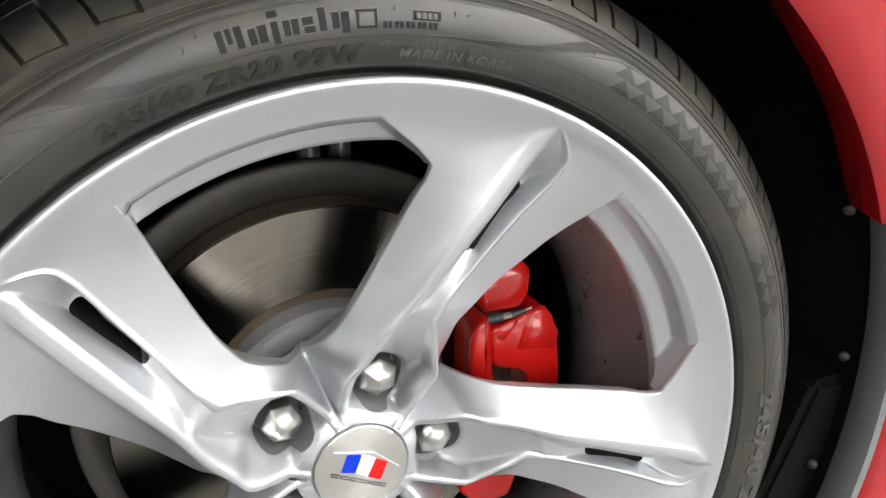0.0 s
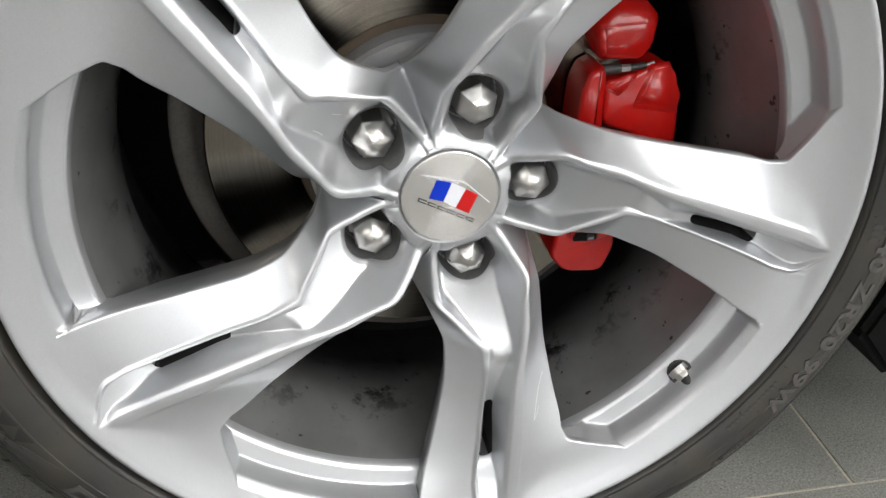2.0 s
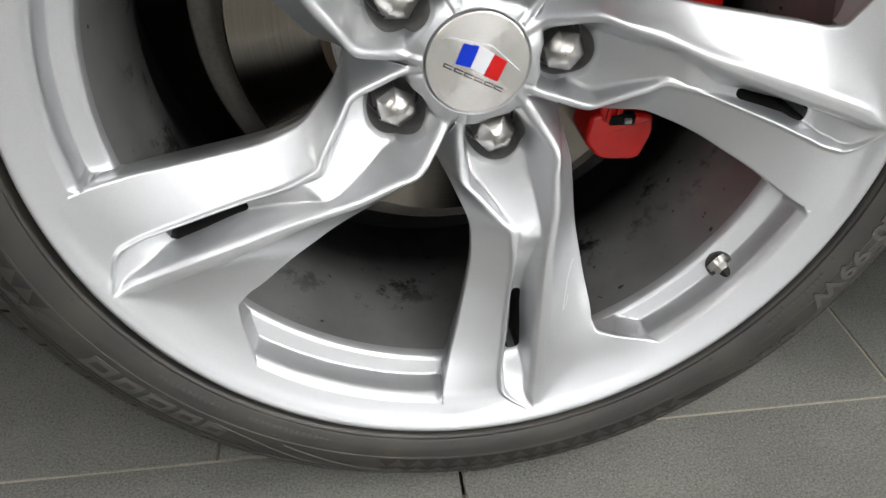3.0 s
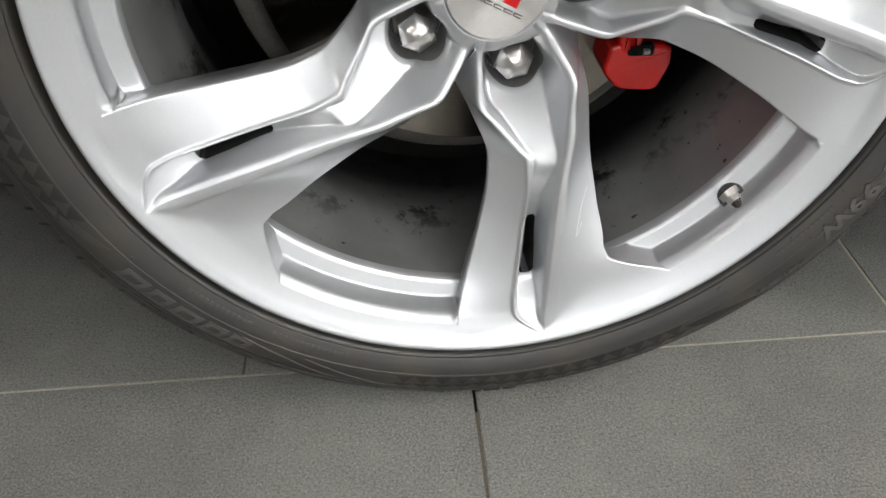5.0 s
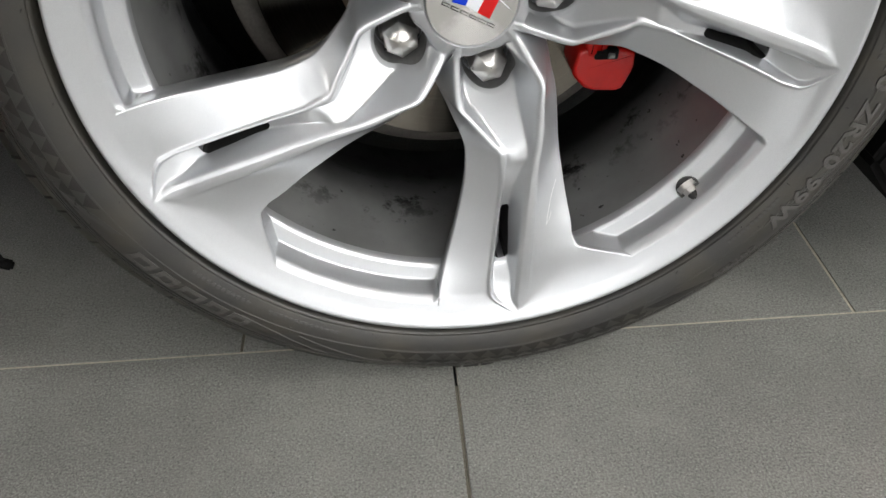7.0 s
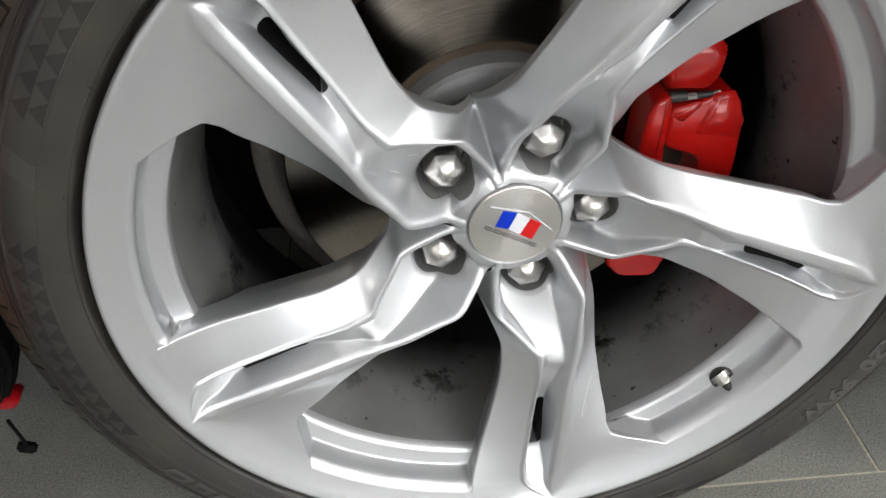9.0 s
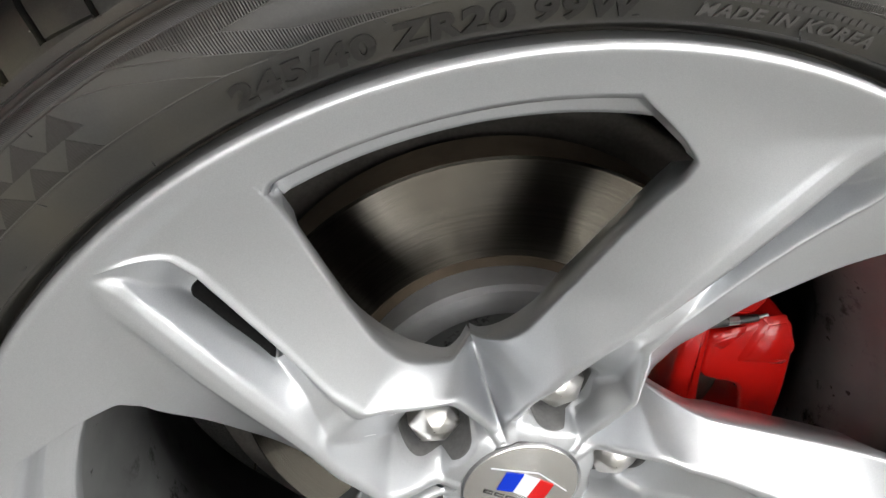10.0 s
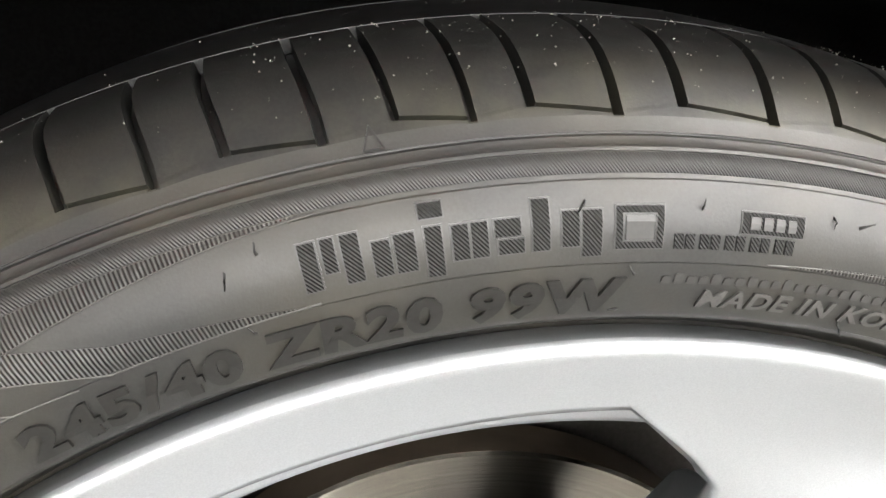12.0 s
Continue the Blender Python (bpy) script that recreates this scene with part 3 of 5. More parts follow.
def build_wheel():
    columns, gap_columns = 171, 48
    radii = sorted(set(np.round(np.concatenate([np.arange(0.0345, 0.088, 0.0007), np.arange(0.088, 0.2692, 0.00145), [0.0785, 0.1690, 0.1691, 0.2224, 0.2225], [q + w for q in (0.1690, 0.2187) for w in (0.0004, 0.0009, 0.0015, 0.0022, 0.0030, 0.0036)], [g[0] for g in GAP], [f[0] for f in FLANGE[3:]]]), 5)))
    verts, faces, mats = [], [], []

    def grid(rows, slots=False):
        base, n = len(verts), len(rows[0])
        for row in rows:
            verts.extend(row)
        for i in range(len(rows) - 1):
            for j in range(n - 1):
                k = base + i * n + j
                faces.append((k, k + 1, k + n + 1, k + n))
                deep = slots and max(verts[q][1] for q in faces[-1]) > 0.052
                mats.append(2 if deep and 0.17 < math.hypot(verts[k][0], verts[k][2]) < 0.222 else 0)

    profiles = [spoke_row(r, columns) for r in radii]
    # the fold between spoke and flange is cast soft
    rr, depths = np.array(radii), np.array([p[1] for p in profiles])
    near = np.exp(-0.5 * ((rr[:, None] - rr[None, :]) / 0.0045) ** 2) * np.gradient(rr)[None, :]
    soft = near @ depths / near.sum(1, keepdims=True)
    blend = np.interp(rr, [0.196, 0.208, 0.232, 0.243], [0, 1, 1, 0])[:, None] * np.interp(np.arange(columns), [131, 140, 171], [0, 1, 1])[None, :]
    depths = depths * (1 - blend) + soft * blend
    # and so is the bridge between nut recess and trough
    near = np.exp(-0.5 * ((rr[:, None] - rr[None, :]) / 0.0026) ** 2) * np.gradient(rr)[None, :]
    soft = near @ depths / near.sum(1, keepdims=True)
    blend = np.interp(rr, [0.118, 0.126, 0.142, 0.150], [0, 1, 1, 0])[:, None] * np.interp(np.arange(columns), [56, 66, 120, 135], [0, 1, 1, 0])[None, :]
    profiles = [(p[0], d) for p, d in zip(profiles, depths * (1 - blend) + soft * blend)]
    for s in range(5):
        turn = 72.0 * s
        rows, side_a, side_b, gap, corner = [], [], [], [], []
        for r, (a, y) in zip(radii, profiles):
            rows.append([polar(r, turn + b, d) for b, d in zip(a, y)])
            if 0.076 < r < 0.2490:
                depth = 0.007 + 0.033 * smooth_step(r, 0.082, 0.125)
                shallow = depth * float(np.interp(r, [0.200, 0.214, 0.227, 0.2305], [1, 0.3, 0.3, 0.62]))
                inner = smooth_step(r, 0.082, 0.125) * (1 - 0.9 * smooth_step(r, 0.226, 0.231)) * float(np.interp(r, [0.200, 0.214, 0.231], [1, 0.35, 0.35]))
                for store, k, sign, depth in ((side_a, 0, -1, (depth + shallow) / 2), (side_b, -1, 1, shallow)):
                    deg = math.degrees(0.001 / r)
                    under = (0.0, -8.0, -18.0, -24.0) if sign > 0 else (0.2, -4.5, -9.0, -15.0)
                    store.append([polar(r, turn + a[k] + sign * deg * o, y[k] + d) for o, d in ((0, 0), (0.5, 0.0006), (0.9, 0.0020), (0.9, 0.0040), (under[0], 0.0045 + 0.12 * depth), (under[1] * inner, 0.55 * depth), (under[2] * inner, depth), (under[3] * inner, depth + 0.004))])
            if 0.2185 <= r <= 0.2299:
                # a wall rounds the window's corner up to the shelf
                a1, brow = at_radius(EDGE_CCW, r)
                foot, wide = np.interp(r, [0.2185, 0.2250, 0.2299], [brow + 0.012, 0.0335, 0.0386]), np.interp(r, [0.2185, 0.2299], [0.0012, 0.0062])
                corner.append([polar(r, turn + a1 - 0.1 + math.degrees(wide / r) * q ** 1.18, brow + 0.0008 + (foot - brow - 0.0008) * q) for q in np.linspace(0, 1, 9)])
            if r >= 0.2298:
                a1 = at_radius(EDGE_CCW, r)[0]
                a2 = at_radius(EDGE_CW, r)[0] + 72
                d = at_radius(FLANGE, r)[0]
                over = 1.2 if r < 0.2415 else 0
                line = np.interp(np.linspace(0, 1, gap_columns), [0, 0.3, 0.7, 1], [0, 0.075, 0.925, 1]) * (a2 - a1 + over + 0.1) + a1 - 0.1
                row = []
                for b in line:
                    if r < 0.2486:
                        # the shelf's corners are rounded
                        away = max(0.0, a2 - b) * radians(1) * r
                        shift = 0.006 - math.sqrt(max(0.0, 0.006 ** 2 - max(0.0, 0.006 - away) ** 2)) if a1 <= b <= a2 else 0.0
                        d = max(float(np.interp(r + shift, [g[0] for g in GAP], [g[1] for g in GAP])), at_radius(FLANGE, r)[0])
                        # and a steep wall closes it towards the next spoke
                        rise = max(0.0, (b - a1) * radians(1) * r / 0.0062)
                        brow = at_radius(EDGE_CCW, r)[1]
                        d = min(d, brow + 0.0008 + (0.0385 - brow) * rise ** 0.85)
                    row.append(polar(r, turn + b, d))
                gap.append(row)
        grid(rows, True), grid(gap), grid(corner), grid([list(reversed(q)) for q in side_a]), grid(side_b)
    profile = [(0.2702, 0.0030), (0.2702, 0.012), (0.262, 0.020)]
    v, f = revolve(profile, 200)
    b = len(verts)
    verts.extend(v)
    faces.extend(tuple(i + b for i in q) for q in f)
    mats.extend([0] * len(f))
    profile = [(0.2445, 0.0325), (0.2298, 0.0380), (0.2287, 0.0398), (0.2277, 0.046), (0.2256, 0.060), (0.2225, 0.085), (0.2165, 0.105), (0.2150, 0.135), (0.224, 0.160), (0.2300, 0.190),
               (0.2310, 0.222), (0.236, 0.228), (0.262, 0.231), (0.266, 0.234), (0.266, 0.220), (0.238, 0.205), (0.232, 0.15), (0.232, 0.1), (0.240, 0.05), (0.262, 0.02)]
    v, f = revolve(profile, 200)
    b = len(verts)
    verts.extend(v)
    faces.extend(tuple(i + b for i in q) for q in f)
    p = len(profile) - 1
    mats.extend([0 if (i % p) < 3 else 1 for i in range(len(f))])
    # hub behind the cap and the mounting pad
    v, f = revolve([(0.0345, 0.0515), (0.0336, 0.0520), (0.0334, 0.062), (0.0, 0.062)], 64)
    b = len(verts)
    verts.extend(v)
    faces.extend(tuple(i + b for i in q) for q in f)
    mats.extend([0] * len(f))
    v, f = revolve([(0.070, 0.0975), (0.071, 0.125), (0.0, 0.126)], 64)
    b = len(verts)
    verts.extend(v)
    faces.extend(tuple(i + b for i in q) for q in f)
    mats.extend([1] * len(f))
    centres = [polar(NUT_R, 72 * k, 0) for k in range(5)]
    for i, q in enumerate(faces):
        x, y, z = (sum(verts[j][c] for j in q) / 4 for c in range(3)) if len(q) == 4 else (0, 0, 0)
        if 0.094 < y < 0.1 and any(math.hypot(x - c[0], z - c[2]) < BORE + 0.0006 for c in centres):
            mats[i] = 1
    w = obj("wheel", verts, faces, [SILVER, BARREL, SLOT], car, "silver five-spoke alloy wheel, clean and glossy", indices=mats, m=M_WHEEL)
    bm = bmesh.new()
    bm.from_mesh(w.data)
    bmesh.ops.remove_doubles(bm, verts=bm.verts, dist=0.00002)
    bmesh.ops.recalc_face_normals(bm, faces=bm.faces)
    bm.to_mesh(w.data)
    bm.free()
    w.data.set_sharp_from_angle(angle=radians(72))
    return w


wheel = build_wheel()


def build_seats():
    """The smooth bores that the wheel nuts sit in."""
    first = None
    rows = []
    for k in range(56):
        t = 2 * math.pi * k / 56
        for rad, drop in ((BORE + 0.0016, 0.0), (BORE + 0.0006, 0.0005), (BORE - 0.0003, 0.0016), (BORE - 0.0008, 0.0040), (BORE - 0.0010, None), (0.010, None)):
            x, z = NUT_R + rad * math.cos(t), rad * math.sin(t)
            if drop is None:
                y = 0.0955
            else:
                a, d = spoke_row(math.hypot(x, z), 171, False)
                y = float(np.interp(math.degrees(math.atan2(z, x)), a, d)) + drop - 0.0001
            rows.append((x, y, z))
    faces = [(k * 6 + i, k * 6 + i + 1, ((k + 1) % 56) * 6 + i + 1, ((k + 1) % 56) * 6 + i) for k in range(56) for i in range(5)]
    seat = obj("nut_seat", rows, faces, [SILVER, SEAT], wheel, "round dark grey recess for a wheel nut", indices=[1 if i % 5 >= 2 else 0 for i in range(len(faces))])
    for k in range(1, 5):
        copy_thing(seat, pose(0, 0, 0, 0, -72 * k, 0))


build_seats()


def scratch(turn, points, width):
    """A thin pale scratch on a spoke's face, through points of (radius, angle)."""
    left, right = [], []
    for k, (r, a) in enumerate(points):
        q = points[min(k + 1, len(points) - 1)], points[max(k - 1, 0)]
        d = Vector((q[0][0] - q[1][0], radians(q[0][1] - q[1][1]) * r)).normalized()
        for store, side in ((left, 1), (right, -1)):
            rr, aa = r - d.y * side * width, a + math.degrees(d.x * side * width / r)
            across, depth = spoke_row(rr, 171, False)
            store.append(polar(rr, turn + aa, float(np.interp(aa, across, depth)) - 0.00015))
    n = len(points)
    obj("scratch", left + right, [(k, k + 1, n + k + 1, n + k) for k in range(n - 1)], SCRATCH, wheel, "fine pale scratch in the paint")


scratch(-72, [(0.160, 9.6), (0.163, 8.4), (0.167, 7.0), (0.172, 5.8), (0.178, 4.6), (0.184, 3.5), (0.189, 2.7)], 0.00022)
scratch(-72, [(0.189, 2.7), (0.187, 3.6), (0.184, 4.4), (0.181, 5.0)], 0.00018)
scratch(144, [(0.094, 6.0), (0.098, 5.2), (0.102, 4.9)], 0.00025)
scratch(144, [(0.090, -4.0), (0.094, -3.2), (0.097, -2.9)], 0.00022)

# ---- tyre ----
SIDEWALL = ((0.2665, 0.0150), (0.2706, 0.0140), (0.2724, 0.0110), (0.2738, 0.0070), (0.2750, 0.0036), (0.2760, 0.0018), (0.2768, 0.0012), (0.2772, -0.0002), (0.2778, -0.0006), (0.2784, -0.0009), (0.2830, -0.0032),
            (0.2880, -0.0047), (0.2912, -0.0052), (0.2916, -0.0056), (0.2950, -0.0061), (0.3010, -0.0057), (0.3058, -0.0042), (0.3094, -0.0023), (0.3097, -0.0018), (0.3104, -0.0014), (0.3150, 0.0014), (0.3153, 0.0009),
            (0.3160, 0.0014), (0.3165, 0.0025), (0.3180, 0.0037), (0.3183, 0.0051), (0.3187, 0.0052), (0.3189, 0.0043), (0.3210, 0.0060))
SHOULDER = ((0.3222, 0.0068), (0.3236, 0.0079), (0.32425, 0.0084), (0.3244, 0.0085), (0.3250, 0.0091), (0.32515, 0.0092), (0.3290, 0.0122), (0.3325, 0.0152), (0.3358, 0.0187), (0.3384, 0.0228), (0.3404, 0.0278), (0.3418, 0.0338), (0.3430, 0.0405), (0.3437, 0.0460))
CROWN = ((0.3438, 0.0475), (0.3405, 0.0478), (0.3405, 0.0488), (0.3440, 0.0491), (0.3470, 0.0700), (0.3488, 0.0900), (0.3490, 0.0990), (0.3406, 0.0994), (0.3406, 0.1090), (0.3492, 0.1094))


def sidewall_depth(r):
    return float(np.interp(r, [p[0] for p in SIDEWALL + SHOULDER], [p[1] for p in SIDEWALL + SHOULDER]))


def build_tyre():
    # the tread blocks follow one another in five lengths
    lengths = (6.26, 6.54, 5.29, 6.30, 7.09)
    pitches = 57
    starts = [0.0]
    for p in range(pitches):
        starts.append(starts[-1] + lengths[p % 5])
    starts = [q * 360.0 / starts[-1] for q in starts]
    stations = (0.0, 0.012, 0.06, 0.072, 0.2, 0.33, 0.46, 0.555, 0.567, 0.615, 0.627, 0.83)
    profile = list(SIDEWALL) + list(SHOULDER) + list(CROWN)
    mirrored = [(r, 0.229 - y) for r, y in reversed(profile)]
    first, last = len(SIDEWALL), len(SIDEWALL) + len(SHOULDER)
    full = profile + mirrored
    verts, n = [], len(full)
    for p in range(pitches):
        for f in stations:
            for i, (r, y) in enumerate(full):
                a = 112.9 - starts[p] - f * (starts[p + 1] - starts[p])
                j = i if i < len(profile) else n - 1 - i
                if first <= j < last:
                    s = (SHOULDER[j - first][0] - 0.3222) / 0.0215
                    a += (0.02 * s + 0.09 * s * s) * 360.0 / pitches
                    if 1 <= j - first <= 5:
                        # the fine cut along a block's foot runs slantwise
                        drop = float(np.interp(f, [0.06, 0.567, 0.627, 1.0], [0.0, 0.0017, 0.0017, 0.0])) 
                        r -= drop
                        y -= drop * 0.82 if i < len(profile) else -drop * 0.82
                    cut = 0.0
                    if f in (0.012, 0.06) and j >= first + 3:
                        cut = 0.0050
                    if f in (0.567, 0.615) and j >= first + 2:
                        cut = 0.0045
                    if 0.06 <= f < 0.57 and j in (first + 3, first + 4):
                        cut = max(cut, 0.0030)
                    r -= cut * 0.8
                    y += cut * 0.6 if i < len(profile) else -cut * 0.6
                elif j >= last:
                    a += 0.11 * 360.0 / pitches
                verts.append(polar(r, a, y))
    m = pitches * len(stations)
    faces = [(c * n + i, ((c + 1) % m) * n + i, ((c + 1) % m) * n + i + 1, c * n + i + 1) for c in range(m) for i in range(n - 1)]
    # the tyre stands flattened where it carries the car
    flat = []
    tilt = radians(-2.71)
    for x, y, z in verts:
        wz = x * math.sin(tilt) + z * math.cos(tilt)
        wx = x * math.cos(tilt) - z * math.sin(tilt)
        if wz < -HUB + 0.004:
            wz = -HUB + 0.0005 + 0.25 * max(0, wz + HUB - 0.0005) if wz > -HUB else -HUB + 0.0005
        flat.append((wx * math.cos(-tilt) - wz * math.sin(-tilt), y, wx * math.sin(-tilt) + wz * math.cos(-tilt)))
    kind = [1 if first <= (i if i < len(profile) else n - 2 - i) else 0 for c in range(m) for i in range(n - 1)]
    t = obj("tyre", flat, faces, [RUBBER, TREAD], wheel, "worn black low-profile road tyre with dusty tread", indices=kind)
    return sharpen(t, 28)


tyre = build_tyre()


# ---- lettering on the sidewall ----
def letters(text, size, weight=0.018):
    """Flat mesh of a text in Blender's own font, as verts and faces, with its width."""
    cu = bpy.data.curves.new("text", "FONT")
    cu.space_character = 1.12
    cu.body, cu.size, cu.resolution_u, cu.offset = text, size, 3, size * weight
    ob = new("text", cu)
    me = bpy.data.meshes.new_from_object(ob.evaluated_get(bpy.context.evaluated_depsgraph_get()))
    bpy.data.objects.remove(ob)
    bm = bmesh.new()
    bm.from_mesh(me)
    bpy.data.meshes.remove(me)
    return bm


def on_sidewall(bm, radius, start, stretch=1.0, proud=0.0005, slant=0.0):
    """Bends a flat mesh round the tyre: x runs clockwise from the angle start at that radius, y outwards."""
    bmesh.ops.triangulate(bm, faces=bm.faces)
    for _ in range(2):
        bmesh.ops.subdivide_edges(bm, edges=[e for e in bm.edges if e.calc_length() > 0.0025], cuts=1)
        bmesh.ops.triangulate(bm, faces=bm.faces)
    top = bmesh.ops.extrude_face_region(bm, geom=list(bm.faces))
    raised = {v for v in top["geom"] if isinstance(v, bmesh.types.BMVert)}
    for v in bm.verts:
        r = radius + v.co.y
        a = start - math.degrees((v.co.x * stretch + slant * v.co.y) / radius)
        y = sidewall_depth(r) + (-proud if v in raised else 0.0006)
        v.co = Vector(polar(r, a, y))
    return bm


def raised_text(text, size, radius, start, width=None, proud=0.0005, label="", slant=0.0, mat_=None, weight=0.018):
    bm = letters(text, size, weight)
    span = max(v.co.x for v in bm.verts)
    on_sidewall(bm, radius, start, (width / span) if width else 1.0, proud, slant)
    return part("lettering", bm, mat_ or RUBBER_MARK, wheel, label, smooth=False)


def bars(spans, height, radius, start, name, label, proud=0.0005, mat_=None, single=True):
    """Plain bars in place of a mark: spans of (from, to, low, high) along the sidewall, each a part, or one fine row."""
    bm = None
    for x0, x1, lo, hi in spans:
        bm = bm or bmesh.new()
        cut = min(0.18 * (x1 - x0), 0.18 * height * (hi - lo))
        lo_, hi_ = lo * height, hi * height
        outline = ((x0 + cut, lo_), (x1 - cut, lo_), (x1, lo_ + cut), (x1, hi_ - cut), (x1 - cut, hi_), (x0 + cut, hi_), (x0, hi_ - cut), (x0, lo_ + cut))
        bm.faces.new([bm.verts.new((x, y, 0)) for x, y in outline])
        if single:
            part(name, on_sidewall(bm, radius, start, 1.0, proud), mat_ or RUBBER_DARK, wheel, label, smooth=False)
            bm = None
    if bm:
        tagged(part(name, on_sidewall(bm, radius, start, 1.0, proud), mat_ or RUBBER_DARK, wheel, label, smooth=False), kind="stuff")


raised_text("245/40 ZR20 99W", 0.0118, 0.2795, 117.9, 0.1305, 0.0010, "raised tyre size lettering on the sidewall", 0.1, RUBBER_LETTER, 0.042)
raised_text("MADE IN KOREA", 0.0062, 0.2803, 87.3, 0.0650, 0.0007, "small raised lettering on the sidewall", 0.2, RUBBER_PALE, 0.03)
raised_text("245/40 ZR20 99W", 0.0160, 0.2890, 5.4, 0.2015, 0.0010, "raised tyre size lettering on the sidewall", mat_=RUBBER_PALE, weight=0.035)
raised_text("OUTSIDE", 0.0062, 0.3003, -38.2, 0.0430, 0.0008, "small raised lettering on the sidewall", mat_=RUBBER_PALE)


def mark(pieces, height, radius, start, name, label, mat_=None, edge=True, proud=0.0004):
    """A trade mark as plain blocks: each piece a list of (from, to, low, high) bars that touch, on a pale edge."""
    for piece in pieces:
        if edge:
            bm = bmesh.new()
            for x0, x1, lo, hi in piece:
                x0, x1, lo, hi = x0 - 0.00035, x1 + 0.00035, lo * height - 0.00035, hi * height + 0.00035
                bm.faces.new([bm.verts.new((x, y, 0)) for x, y in ((x0, lo), (x1, lo), (x1, hi), (x0, hi))])
            part(name + "_edge", on_sidewall(bm, radius, start, 1.0, proud - 0.00015), RUBBER_MARK, wheel, "pale moulded edge of a mark", smooth=False)
        bm = bmesh.new()
        for x0, x1, lo, hi in piece:
            bm.faces.new([bm.verts.new((x, y, 0)) for x, y in ((x0, lo * height), (x1, lo * height), (x1, hi * height), (x0, hi * height))])
        part(name, on_sidewall(bm, radius, start, 1.0, proud), mat_ or MARK, wheel, label, smooth=False)


# the maker's and model's marks, as plain blocks of their size
mark([[(0.0000, 0.0034, 0.0, 1.0), (0.0046, 0.0072, 0.3, 1.0), (0.0086, 0.0122, 0.0, 1.0)], [(0.0146, 0.0182, 0.0, 0.74), (0.0192, 0.0234, 0.0, 0.80)], [(0.0256, 0.0290, -0.22, 0.84)], [(0.0250, 0.0298, 1.02, 1.32)],
      [(0.0312, 0.0345, 0.06, 0.80), (0.0352, 0.0386, 0.06, 0.80)], [(0.0402, 0.0456, 0.44, 0.80), (0.0408, 0.0462, 0.06, 0.36)], [(0.0482, 0.0518, 0.06, 1.14)],
      [(0.0546, 0.0582, 0.10, 0.86), (0.0590, 0.0632, -0.14, 0.86)], [(0.0664, 0.0678, 0.0, 0.92), (0.0756, 0.0770, 0.0, 0.92), (0.0678, 0.0756, 0.0, 0.14), (0.0678, 0.0756, 0.78, 0.92)]],
     0.0100, 0.2950, 104.6, "model_mark", "dark ribbed block of the model mark")
mark([[(0.0686, 0.0748, 0.20, 0.72)]], 0.0100, 0.2950, 104.6, "model_mark", "pale inner field of the model mark", RUBBER_MARK, False, 0.0003)
mark([[(0.0060 * k, 0.0060 * k + 0.0020, 0, 1), (0.0060 * k + 0.0026, 0.0060 * k + 0.0046, 0, 1)] for k in range(5)], 0.0033, 0.2949, 89.1, "model_mark", "small dark block of the mark", edge=False)
mark([[(0.0, 0.0150, 0, 1)]], 0.0046, 0.2990, 86.1, "model_mark", "small dark block mark")
mark([[(0.0018, 0.0042, 0, 1)], [(0.0050, 0.0072, 0, 1)], [(0.0080, 0.0102, 0, 1)], [(0.0110, 0.0130, 0, 1)]], 0.0028, 0.2999, 86.1, "model_mark", "small pale bar of the mark", RUBBER_MARK, False, 0.0006)
bars([(0.0030 * k, 0.0030 * k + 0.0022, 0, 0.75 + 0.25 * (k % 3 == 1)) for k in range(27)], 0.0026, 0.2862, 89.3, "web_mark", "row of small raised bars", 0.0003, RUBBER_MARK, False)
for x0, x1 in ((0.0, 0.0165), (0.0205, 0.0370), (0.0410, 0.0610), (0.0655, 0.0820), (0.0865, 0.1060)):
    bm = bmesh.new()
    for u0, u1, w0, w1 in ((x0, x0 + 0.0042, 0.0, 0.0125), (x1 - 0.0042, x1, 0.0, 0.0125), (x0 + 0.0042, x1 - 0.0042, 0.0, 0.0032), (x0 + 0.0042, x1 - 0.0042, 0.0093, 0.0125)):
        bm.faces.new([bm.verts.new((u + 0.25 * w, w, 0)) for u, w in ((u0, w0), (u1, w0), (u1, w1), (u0, w1))])
    part("maker_mark", on_sidewall(bm, 0.2955, -126.0, 1.0, 0.0006), RUBBER_PALE, wheel, "pale outlined block of the maker's mark", smooth=False)
bars([(0.0, 0.0035, 0, 1), (0.0048, 0.0083, 0, 1), (0.0096, 0.0140, 0, 1)], 0.0050, 0.2815, -2.0, "small_mark", "small raised mark as plain bars", 0.0004, RUBBER_MARK)
bars([(0.0045 * k, 0.0045 * k + 0.003, 0, 1) for k in range(14)], 0.0030, 0.2815, -112.0, "small_mark", "row of small raised bars", 0.0003, RUBBER_MARK, False)
bars([(0.0045 * k, 0.0045 * k + 0.003, 0, 1) for k in range(12)], 0.0030, 0.2815, -128.0, "small_mark", "row of small raised bars", 0.0003, RUBBER_MARK, False)
bars([(0.0045 * k, 0.0045 * k + 0.003, 0, 1) for k in range(12)], 0.0030, 0.2815, -30.0, "small_mark", "row of small raised bars", 0.0003, RUBBER_MARK, False)


